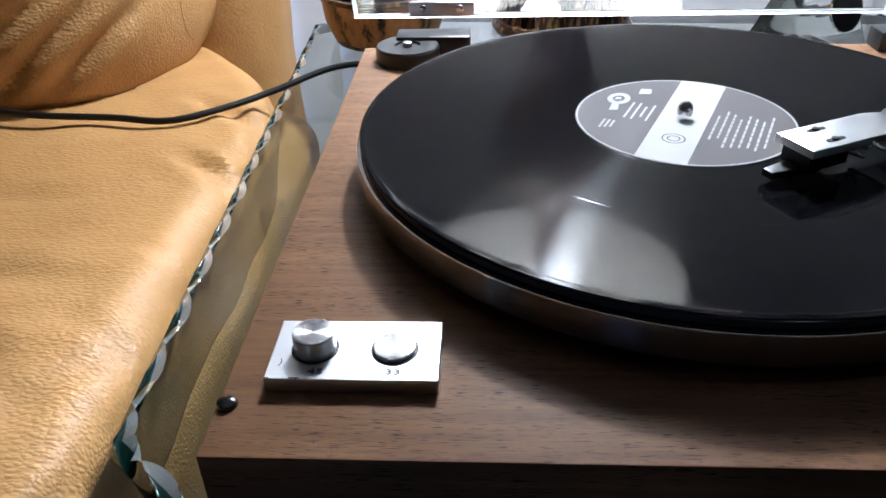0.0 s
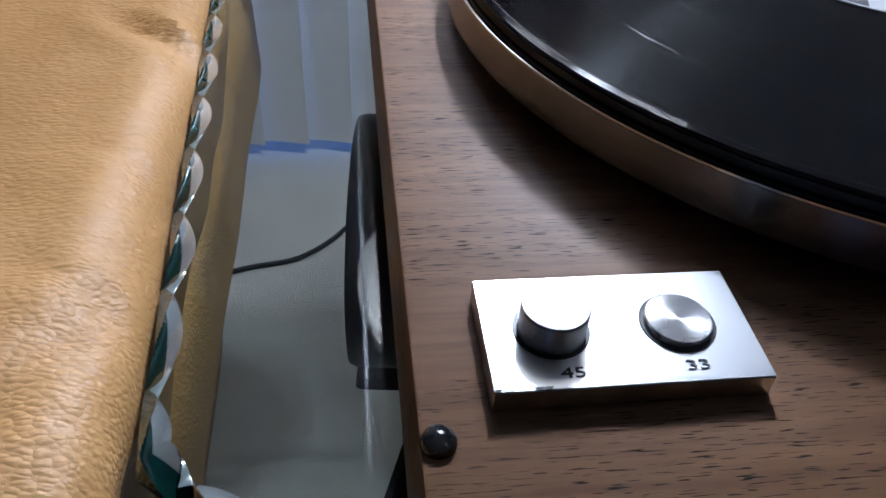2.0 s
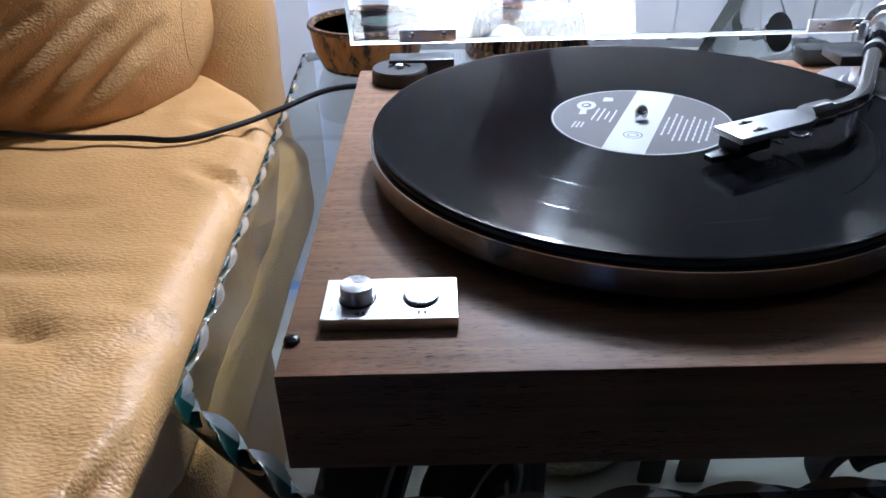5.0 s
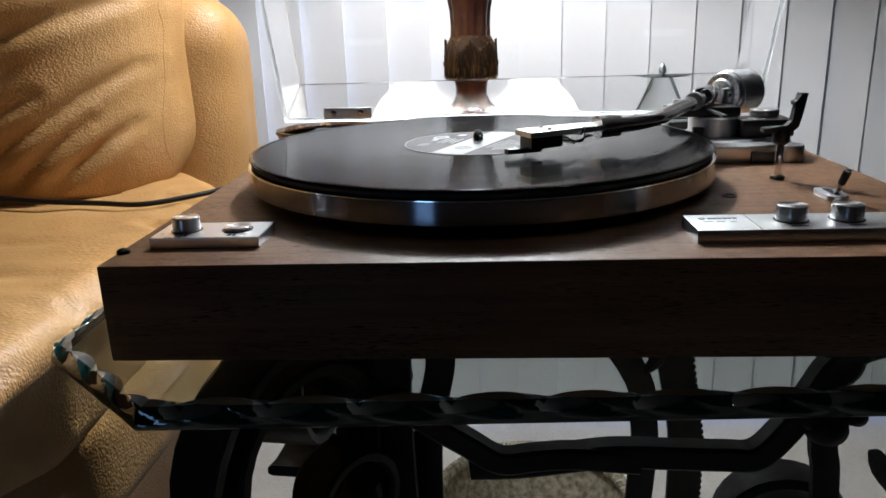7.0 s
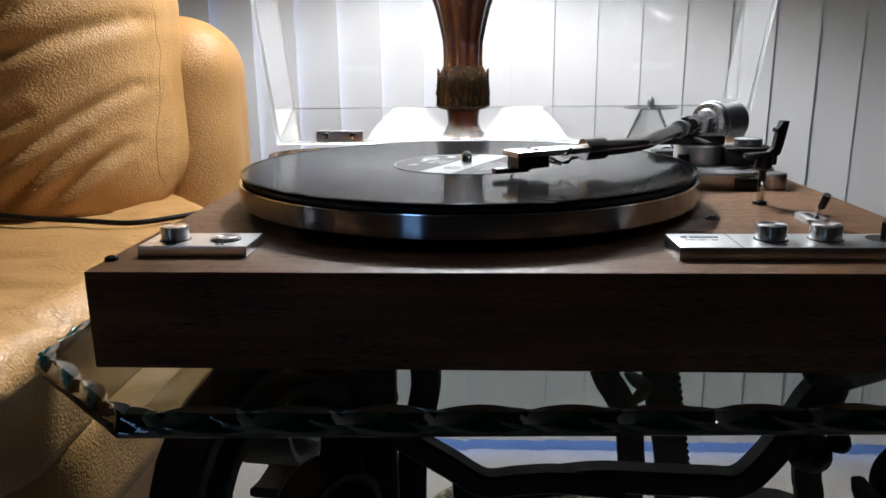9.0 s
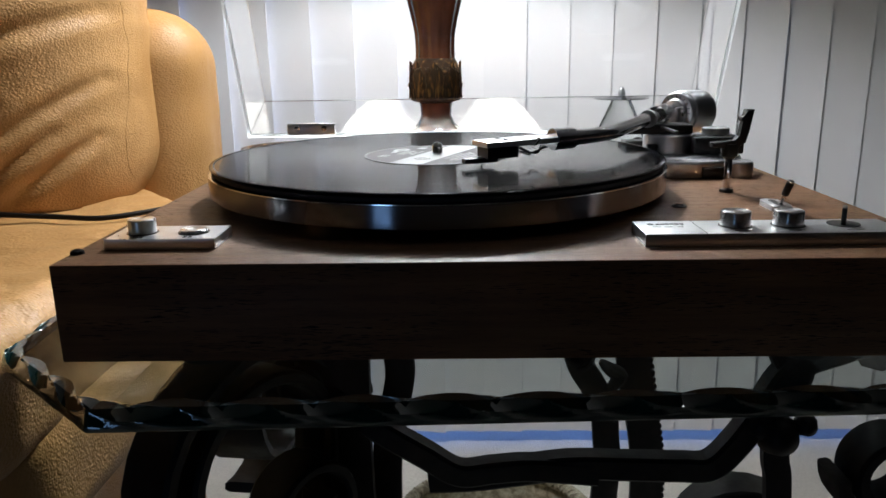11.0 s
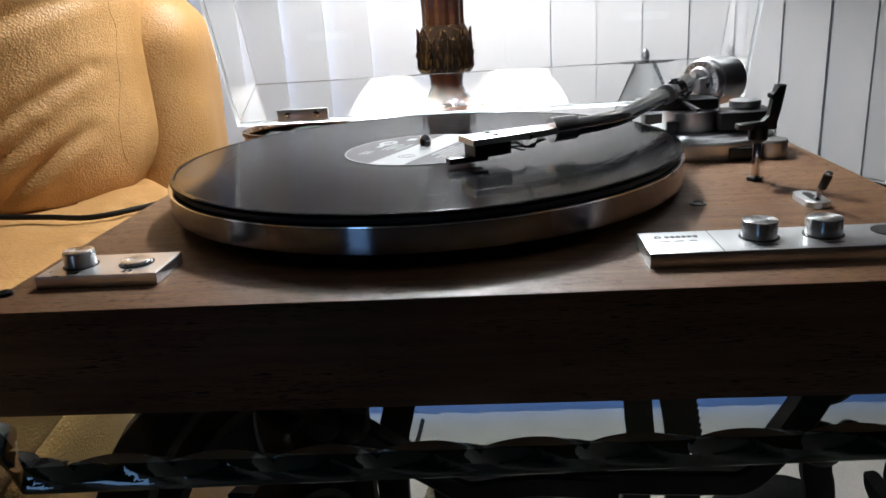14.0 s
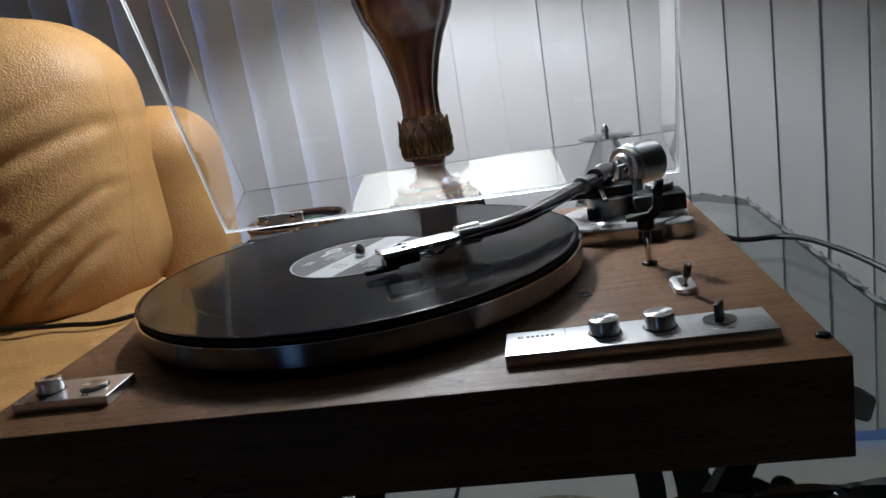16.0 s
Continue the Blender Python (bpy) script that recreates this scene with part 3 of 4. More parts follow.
    part("rest_collar", lathe([(0.0030, 0.022), (0.0052, 0.0240), (0.0054, 0.0305), (0.0050, 0.0320), (0, 0.0322)], 28, pose(rx, ry, 0), close=False), "black", rest)
    hook = [(-0.0120, 0.0300), (0.0035, 0.0290), (0.0090, 0.0330), (0.0105, 0.0400), (0.0130, 0.0540), (0.0085, 0.0540), (0.0072, 0.0500), (0.0050, 0.0492), (0.0050, 0.0470), (0.0064, 0.0462), (0.0050, 0.0370), (0.0020, 0.0340), (-0.0120, 0.0330)]
    part("rest_hook", prism(hook, -0.0035, 0.0035, 0.0006, pose(rx, ry, 0, 90, 0, 0)), "black", rest, "black plastic rest hook")


tonearm(turntable_ob)


def lid(t):
    """Clear dust cover, raised on its hinges: five walls of thick acrylic."""
    hx0, hx1, hy, hz, deep, high, th = -0.183, 0.2515, 0.195, 0.0175, 0.372, 0.074, 0.0028
    m = pose(0, hy, hz, -67, 0, 0)
    lid_ob = part("dust_cover", box(hx0, hx1, -deep, 0, high - th, high, 0.0006, 1), "acrylic", t, "clear acrylic dust cover raised open")
    lid_ob.matrix_local = m
    e = 0.0016
    walls = [part("cover_wall", box(hx0, hx1, -th, 0, e, high - th, 0.0005, 1), "acrylic", lid_ob), part("cover_wall", box(hx0, hx1, -deep, -deep + th, e, high - th, 0.0005, 1), "acrylic", lid_ob)]
    edges = [part("cover_edge", box(hx0, hx1, -th, 0, 0, e), "sanded", lid_ob), part("cover_edge", box(hx0, hx1, -deep, -deep + th, 0, e), "sanded", lid_ob)]
    for x in (hx0, hx1 - th):
        walls.append(part("cover_wall", box(x, x + th, -deep + th, -th, e, high - th, 0.0005, 1), "acrylic", lid_ob))
        edges.append(part("cover_edge", box(x, x + th, -deep + th, -th, 0, e), "sanded", lid_ob))
    for o in [lid_ob] + walls + edges:
        o.visible_shadow = False


lid(turntable_ob)


def record():
    r = thing("vinyl_record", pose(0, 0, TOP + 0.0234), "black vinyl record with a grey label on the platter", "record")
    part("disc", lathe([(0.0036, 0.0002), (0.050, 0.0002), (0.1495, 0.0002), (0.1503, 0.0006), (0.1505, 0.0010), (0.1500, 0.0015), (0.1480, 0.0017), (0.1470, 0.0014), (0.1464, 0.0014), (0.1210, 0.0014), (0.1206, 0.00134), (0.1196, 0.00134), (0.1192, 0.0014), (0.0960, 0.0014), (0.0956, 0.00134), (0.0946, 0.00134), (0.0942, 0.0014), (0.0610, 0.0014), (0.060, 0.00136), (0.0515, 0.0013), (0.0500, 0.0014), (0.0036, 0.0014)], 160), "vinyl", r, "glossy black grooved vinyl", smooth=2)
    lb = part("label", lathe([(0.0037, 0.0014), (0.0500, 0.0014), (0.0499, 0.0016), (0.0037, 0.0016)], 80), "label", r, "grey printed paper label")
    # pale band across the label, small print beside it
    band = [(x, y) for x, y in [(-0.011, -0.0485), (0.011, -0.0485), (0.011, 0.0485), (-0.011, 0.0485)]]
    o = part("pale_band", prism(band, 0.0016, 0.00168), "label_light", lb)
    o.matrix_local = pose(0, 0, 0, 0, 0, -24)
    rng = random.Random(7)
    for k in range(8):
        y = -rng.uniform(0.016, 0.026)
        end = rng.uniform(0.006, 0.018)
        while y < end:
            w = rng.uniform(0.0022, 0.0065)
            p = part("small_print", box(0.0140 + 0.0033 * k, 0.0150 + 0.0033 * k, y, y + w, 0.0016, 0.00167), "label_light", lb)
            p.matrix_local = pose(0, 0, 0, 0, 0, -24)
            y += w + 0.0011
    for k in range(4):
        w = rng.uniform(0.006, 0.012)
        p = part("small_print", box(-0.0160 - 0.0034 * k, -0.0150 - 0.0034 * k, -w, w, 0.0016, 0.00167), "label_light", lb)
        p.matrix_local = pose(0, 0, 0, 0, 0, -24)
    turned = pose(0, 0, 0, 0, 0, -24)
    part("border_ring", lathe([(0.0487, 0.0016), (0.0487, 0.00166), (0.0494, 0.00166), (0.0494, 0.0016)], 80, close=False), "label_light", lb)
    # emblem: an oval ring with a square tail, and a faint round mark on the band
    p = part("emblem", lathe([(0.0036, 0.0016), (0.0036, 0.00168), (0.0068, 0.00168), (0.0068, 0.0016)], 32, close=False), "label_light", lb)
    p.matrix_local = turned @ pose(-0.034, 0.012, 0) @ Matrix.Diagonal((0.8, 1.1, 1, 1))
    for w, h, x, y in ((0.0042, 0.0100, -0.0335, 0.0015), (0.0034, 0.0034, -0.0345, 0.0120), (0.0062, 0.0070, -0.0245, 0.0260)):
        p = part("emblem", prism([(-w / 2, -h / 2), (w / 2, -h / 2 + 0.001), (w / 2, h / 2), (-w / 2 + 0.001, h / 2)], 0.0016, 0.00168), "label_light", lb)
        p.matrix_local = turned @ pose(x, y, 0, 0, 0, 12)
    for r in (0.0052, 0.0030):
        p = part("round_mark", lathe([(r - 0.0006, 0.00168), (r - 0.0006, 0.00174), (r, 0.00174), (r, 0.00168)], 32, close=False), "label", lb)
        p.matrix_local = turned @ pose(0.0005, -0.0245, 0)
    for k in range(3):
        p = part("small_print", box(-0.0005, 0.0005, -0.0050 + 0.001 * k, 0.0050, 0.0016, 0.00167), "label_light", lb)
        p.matrix_local = turned @ pose(-0.0330 + 0.0022 * k, -0.0200, 0)

record()


# ---- glass table ----
GLASS_CORNERS = [(-0.165, -0.195), (0.275, -0.179), (0.362, -0.110), (0.374, 0.440), (0.330, 0.500), (-0.215, 0.530), (-0.277, 0.480), (-0.250, -0.118)]


def chiselled_top(corners, z0, z1, step=0.0430, levels=6, fine=20, inward=9):
    """A glass slab whose upper edge is struck off in shell-shaped, slanting chips. Gives the clear slab and its chipped edge."""
    b = bmesh.new()
    centre = Vector((sum(c[0] for c in corners), sum(c[1] for c in corners))) / len(corners)
    ring, inner = [[] for _ in range(levels + inward)], [[], []]
    n = len(corners)
    outs = []
    for k in range(n):
        d = Vector(corners[(k + 1) % n]) - Vector(corners[k])
        out = Vector((d.y, -d.x)).normalized()
        mid = (Vector(corners[k]) + Vector(corners[(k + 1) % n])) / 2
        outs.append(out if out.dot(mid - centre) > 0 else -out)
    for k in range(n):
        a, d = Vector(corners[k]), Vector(corners[(k + 1) % n]) - Vector(corners[k])
        count = max(1, round(d.length / step))
        for i in range(count * fine):
            s = i / fine
            f = s / count
            # the way out swings round at the corners, so that the sides meet
            near = min(f, 1 - f) * d.length / 0.02
            out = outs[k]
            if near < 1:
                other = outs[k - 1] if f < 0.5 else outs[(k + 1) % n]
                out = (outs[k] * (1 + near) + other * (1 - near)).normalized()
            p0 = a + d * f
            size = 0.95 + 0.25 * noise.noise(Vector((p0.x * 30, p0.y * 30, 0.5)))
            for lv in range(levels + inward):
                w = min(1, lv / levels)
                past = max(0, lv - levels) / inward
                u = 2 * ((s + 0.55 * (w - 1) + 0.55 * past) % 1.0) - 1
                lobe = (1 - u * u) ** 0.8
                off = -0.0030 * size * (1 - lobe) * w - 0.0012 * max(0, 0.2 - w) / 0.2 - past * (0.0028 + 0.0085 * lobe * size)
                rise = (z1 - z0) * w - 0.0056 * lobe * size * w * (1 - past) ** 1.35
                p = p0 + out * off
                ring[lv].append(b.verts.new((p.x, p.y, z0 + rise)))
            u = 2 * ((s + 0.55) % 1.0) - 1
            lobe = (1 - u * u) ** 0.8
            p = p0 - out * (0.0028 + 0.0085 * lobe * size)
            inner[1].append(b.verts.new((p.x, p.y, z1)))
            p = p0 - out * 0.0145
            inner[0].append(b.verts.new((p.x, p.y, z0)))
    m = len(ring[0])
    for lo, hi in list(zip(ring, ring[1:])) + [(ring[0], inner[0]), (ring[-1], inner[1])]:
        for i in range(m):
            f = b.faces.new((lo[i], lo[(i + 1) % m], hi[(i + 1) % m], hi[i]))
            f.smooth = True
    b.faces.ensure_lookup_table()
    under = b.faces[(levels + inward - 1) * m:(levels + inward) * m]
    slab = [b.faces.new(some) for some in inner] + list(under)
    bmesh.ops.recalc_face_normals(b, faces=b.faces)
    for e in b.edges:
        e.smooth = e.calc_face_angle(0) < radians(45)
    b.faces.ensure_lookup_table()
    for f in b.faces[(levels + 5) * m:(levels + inward - 1) * m]:
        f.material_index = 2
    for f in b.faces[(levels + inward) * m:(levels + inward + 1) * m]:
        f.material_index = 2
    for f in slab:
        f.material_index = 1
        for e in f.edges:
            e.smooth = False
    meshes = []
    for keep, name, material in ((1, "glass_top", "glass"), (0, "chipped_edge", "glass_edge"), (2, "chipped_bevel", "glass_chip")):
        c = b.copy()
        bmesh.ops.delete(c, geom=[f for f in c.faces if f.material_index != keep], context="FACES")
        for f in c.faces:
            f.material_index = 0
        me = bpy.data.meshes.new(name)
        c.to_mesh(me)
        c.free()
        me.materials.append(M[material])
        meshes.append(me)
    b.free()
    return meshes


def bar(line, wide, thick, parent, name="iron_bar", seg=8, steps=8):
    return part(name, tube(smooth_line(line, steps), 1, seg, flat=(wide, thick)), "iron", parent)


def scroll(c, r0, r1, turns, yaw, start, wide, thick, parent, name="iron_scroll"):
    """A flat iron strip rolled into a scroll that stands upright."""
    pts = []
    n = int(28 * turns)
    ux, uy = math.cos(radians(yaw)), math.sin(radians(yaw))
    for i in range(n + 1):
        a = radians(start) + 2 * math.pi * turns * i / n
        r = r0 + (r1 - r0) * i / n
        pts.append(Vector((c[0] + r * math.cos(a) * ux, c[1] + r * math.cos(a) * uy, c[2] + r * math.sin(a))))
    b = bmesh.new()
    side = Vector((-uy, ux, 0))
    rings = []
    for i, q in enumerate(pts):
        d = (pts[min(i + 1, n)] - pts[max(i - 1, 0)]).normalized()
        nor = d.cross(side)
        rings.append([b.verts.new(q + side * u * wide / 2 + nor * v * thick / 2) for u, v in ((-1, -0.6), (-0.85, -1), (0.85, -1), (1, -0.6), (1, 0.6), (0.85, 1), (-0.85, 1), (-1, 0.6))])
    for a, c2 in zip(rings, rings[1:]):
        for k in range(8):
            b.faces.new((a[k], a[(k + 1) % 8], c2[(k + 1) % 8], c2[k]))
    b.faces.new(rings[0][::-1])
    b.faces.new(rings[-1])
    return part(name, b, "iron", parent)


BEADS = []


def bead_mesh():
    if not BEADS:
        b = lathe([(0, -0.005), (0.0035, -0.0035), (0.005, 0), (0.0035, 0.0035), (0, 0.005)], 8, close=False)
        me = bpy.data.meshes.new("bead")
        b.to_mesh(me)
        b.free()
        me.materials.append(M["iron"])
        BEADS.append(me)
    return BEADS[0]


def glass_table():
    t = thing("glass_table", pose(0, 0, 0), "glass side table with a chiselled edge and wrought-iron base", "table")
    slab, rope, chips = chiselled_top(GLASS_CORNERS, GLASS - 0.0120, GLASS)
    top = new("glass_top", slab)
    top.parent = t
    top["label"] = "clear green-tinted glass slab"
    edge = new("chipped_edge", rope)
    edge.parent = top
    edge["label"] = "chiselled dark green glass edge"
    facets = new("chipped_bevel", chips)
    facets.parent = top
    facets["label"] = "shell-shaped glass chips, their glint put into a silvery colour"
    G = GLASS - 0.0125
    # the big front scroll, its inner turns, and the scroll of the leg behind it
    scroll((-0.130, -0.060, 0.440), 0.092, 0.056, 1.6, 60, 20, 0.040, 0.010, t)
    scroll((-0.100, -0.050, 0.405), 0.044, 0.018, 1.5, 50, 200, 0.036, 0.008, t)
    scroll((-0.160, 0.085, 0.438), 0.090, 0.050, 1.3, 84, 250, 0.052, 0.009, t)
    # scroll at the far side of the front, and a lower one
    scroll((0.306, -0.050, 0.430), 0.036, 0.018, 1.5, 0, 180, 0.036, 0.009, t)
    scroll((0.246, 0.050, 0.305), 0.056, 0.030, 1.4, -5, 0, 0.036, 0.009, t)
    # near leg with its knot under the glass
    bar([(-0.078, 0.0, G), (-0.078, 0.0, 0.490), (-0.079, 0.0, 0.44), (-0.078, 0.0, 0.38), (-0.072, 0.0, 0.22), (-0.085, 0.01, 0.05), (-0.10, 0.02, FLOOR)], 0.052, 0.018, t, "iron_leg")
    scroll((-0.105, -0.004, 0.478), 0.021, 0.011, 1.2, 0, 90, 0.024, 0.009, t)
    bar([(-0.122, -0.002, 0.470), (-0.112, -0.004, 0.462), (-0.095, -0.002, 0.458), (-0.075, 0.0, 0.452)], 0.020, 0.012, t)
    part("iron_leaf", tube(smooth_line([(-0.090, 0.06, 0.431), (-0.078, 0.055, 0.440), (-0.068, 0.050, 0.447), (-0.060, 0.046, 0.451)], 5), [0.007 + 0.004 * math.sin(math.pi * i / 15) for i in range(15)] + [0.004], 10), "iron", t)
    bar([(-0.042, 0.035, G), (-0.036, 0.035, 0.495), (-0.033, 0.035, 0.470), (-0.037, 0.035, 0.445), (-0.043, 0.035, 0.420), (-0.046, 0.035, 0.38), (-0.048, 0.035, 0.28), (-0.060, 0.035, 0.10), (-0.07, 0.03, FLOOR)], 0.024, 0.012, t, "iron_leg")
    # two far legs, one edged with beads
    bar([(0.172, 0.450, 0.345), (0.174, 0.450, 0.320), (0.182, 0.450, 0.292), (0.200, 0.450, 0.262), (0.215, 0.450, 0.229), (0.220, 0.450, 0.185), (0.223, 0.450, 0.132), (0.215, 0.450, 0.0), (0.205, 0.450, FLOOR)], 0.038, 0.012, t, "iron_leg")
    scroll((0.176, 0.452, 0.312), 0.022, 0.009, 1.4, 0, 270, 0.034, 0.008, t)
    part("iron_leaf", tube(smooth_line([(0.208, 0.448, 0.300), (0.222, 0.446, 0.288), (0.236, 0.446, 0.279), (0.226, 0.448, 0.262), (0.212, 0.450, 0.250)], 4), [0.004, 0.006, 0.008, 0.009, 0.010, 0.011, 0.011, 0.011, 0.011, 0.011, 0.010, 0.009, 0.008, 0.007, 0.006, 0.005, 0.004], 10), "iron", t)
    leg = bar([(0.238, 0.450, G), (0.243, 0.450, 0.40), (0.252, 0.450, 0.305), (0.262, 0.450, 0.246), (0.274, 0.450, 0.186), (0.280, 0.450, 0.124), (0.280, 0.450, 0.0), (0.270, 0.450, FLOOR)], 0.046, 0.012, t, "iron_leg")
    for k in range(46):
        zz = 0.46 - 0.0100 * k
        xx = (0.241 if zz > 0.40 else 0.243 + (0.40 - zz) * 0.110 if zz > 0.30 else 0.254 + (0.30 - zz) * 0.165 if zz > 0.14 else 0.280) + 0.0230
        o = new("bead", bead_mesh())
        o.parent = leg
        o.location = (xx, 0.450, zz)
    # front stretcher of two lapped bars, its rising end, knuckles and leg
    bar([(-0.085, 0.0, 0.462), (-0.069, 0.0, 0.454), (-0.044, 0.0, 0.436), (-0.014, 0.0, 0.417), (0.012, 0.0, 0.401), (0.038, 0.0, 0.403), (0.064, 0.0, 0.405), (0.094, 0.0, 0.403), (0.118, 0.0, 0.401)], 0.018, 0.019, t, "stretcher")
    bar([(-0.010, 0.012, 0.389), (0.025, 0.008, 0.393), (0.060, 0.004, 0.400), (0.098, 0.002, 0.406), (0.141, 0.0, 0.406), (0.179, 0.0, 0.405), (0.203, 0.0, 0.406), (0.221, 0.0, 0.425), (0.238, 0.0, 0.453), (0.250, 0.0, 0.476), (0.264, 0.0, 0.490), (0.285, 0.0, 0.498), (0.312, 0.01, 0.500), (0.335, 0.03, 0.480)], 0.020, 0.020, t, "stretcher")
    bar([(0.240, 0.002, G), (0.243, 0.002, 0.512), (0.250, 0.002, 0.495), (0.256, 0.0, 0.484)], 0.018, 0.014, t)
    part("iron_leaf", tube(smooth_line([(0.248, -0.002, 0.464), (0.258, -0.002, 0.472), (0.264, -0.002, 0.484), (0.262, -0.002, 0.500)], 5), [0.003 + 0.0065 * math.sin(math.pi * (i + 1) / 17) for i in range(16)], 10), "iron", t)
    for c, r in (((0.250, -0.004, 0.433), 0.0165), ((0.269, -0.006, 0.442), 0.009), ((0.238, -0.002, 0.440), 0.012), ((-0.082, -0.006, 0.462), 0.016), ((-0.064, -0.006, 0.456), 0.013)):
        part("knuckle", lathe([(0, -r), (r * 0.7, -r * 0.7), (r, 0), (r * 0.7, r * 0.7), (0, r)], 16, pose(*c, 90, 0, 0), close=False), "iron", t, smooth=80)
    bar([(0.250, 0.0, 0.430), (0.252, 0.0, 0.409), (0.256, 0.0, 0.385), (0.262, 0.0, 0.28), (0.268, 0.01, 0.10), (0.26, 0.02, FLOOR)], 0.020, 0.010, t, "iron_leg")
    return t


glass_table()


# ---- lamp ----
def fluted(profile, count, depth, seg=96):
    """A turned form with shallow vertical flutes."""
    b = lathe(profile, seg, close=False)
    for v in b.verts:
        r = math.hypot(v.co.x, v.co.y)
        if r > 1e-4:
            a = math.atan2(v.co.y, v.co.x)
            k = 1 - depth * (0.5 - 0.5 * math.cos(count * a)) ** 2 / r
            v.co.x, v.co.y = v.co.x * k, v.co.y * k
    return b


def leaf(height, wide, lobes, curl):
    """A carved acanthus leaf, standing on z, that bows outwards (towards -y) at its tip."""
    b = bmesh.new()
    rows, half = 12, 4
    grid = []
    for i in range(rows + 1):
        t = i / rows
        w = wide / 2 * (0.55 + 0.75 * math.sin(math.pi * min(1, t * 0.85 + 0.10))) * (1 - t ** 5) * (1 - 0.22 * (0.5 + 0.5 * math.cos(2 * math.pi * lobes * t)))
        row = []
        for k in range(-half, half + 1):
            u = k / half
            y = -curl * t ** 3 - 0.0032 * (1 - abs(u)) + 0.0012 * math.cos(3 * math.pi * u)
            row.append(b.verts.new((u * w, y, height * t - 0.25 * abs(u) * height * 0.3 * t)))
        grid.append(row)
    for a, c in zip(grid, grid[1:]):
        for k in range(2 * half):
            b.faces.new((a[k], a[k + 1], c[k + 1], c[k]))
    me = bpy.data.meshes.new("leaf")
    bmesh.ops.solidify(b, geom=b.faces[:], thickness=0.0015)
    bmesh.ops.recalc_face_normals(b, faces=b.faces)
    b.to_mesh(me)
    b.free()
    for p in me.polygons:
        p.use_smooth = True
    me.materials.append(M["gilded"])
    return me


def table_lamp():
    l = thing("table_lamp", pose(LAMP_X, LAMP_Y, GLASS), "turned mahogany table lamp with carved leaf collar", "lamp")
    z = lambda v: v - GLASS
    base = part("base", lathe([(0, 0), (0.070, 0), (0.0725, 0.005), (0.069, 0.012), (0.062, 0.016), (0.060, 0.030), (0.055, 0.040), (0.0560, 0.047), (0.050, 0.053), (0.044, 0.058), (0, 0.058)], 64, close=False), "gilt", l, "carved dark foot")
    me = leaf(0.036, 0.020, 3, 0.0)
    for k in range(20):
        o = new("carved_leaf", me)
        o.parent = base
        o.matrix_local = pose(0, 0, 0, 0, 0, 18 * k) @ pose(0, -0.0655, 0.008, -14, 0, 0)
    part("stem", lathe([(0.042, 0.058), (0.034, 0.064), (0.024, 0.072), (0.0195, 0.082), (0.0200, 0.092), (0.0215, 0.098)], 56), "mahogany", l)
    part("ring", lathe([(0.044, 0.0565), (0.0475, 0.058), (0.0475, 0.0625), (0.040, 0.0645)], 56), "mahogany", base, "polished wooden ring")
    collar = part("collar", lathe([(0.0215, z(0.650)), (0.030, z(0.652)), (0.0330, z(0.656)), (0.0318, z(0.660)), (0.0315, z(0.683)), (0.0295, z(0.697)), (0.0260, z(0.704)), (0.025, z(0.706))], 56), "gilt", l, "carved leaf collar with gilt traces")
    big = leaf(0.047, 0.029, 4, 0.0006)
    for k in range(8):
        o = new("carved_leaf", big)
        o.parent = collar
        o.matrix_local = pose(0, 0, 0, 0, 0, 45 * k) @ pose(0, -0.0308, z(0.657), -2.5, 0, 0)
    part("body", fluted([(0.0250, z(0.700)), (0.0245, z(0.718)), (0.0252, z(0.735)), (0.0285, z(0.752)), (0.0340, z(0.775)), (0.0430, z(0.800)), (0.0570, z(0.828)), (0.0640, z(0.852)), (0.0620, z(0.885)), (0.0480, z(0.920)), (0.0280, z(0.945)), (0.0180, z(0.970)), (0.0140, z(1.02)), (0.012, z(1.07))], 8, 0.0028), "mahogany", l, "polished fluted mahogany body")
    part("shade", lathe([(0.175, z(1.055)), (0.105, z(1.290))], 64, close=False), "shade", l, "cream fabric shade")


table_lamp()


# ---- sofa ----
M["thread"] = mat("tan_thread", (0.50, 0.32, 0.14), 0.7)


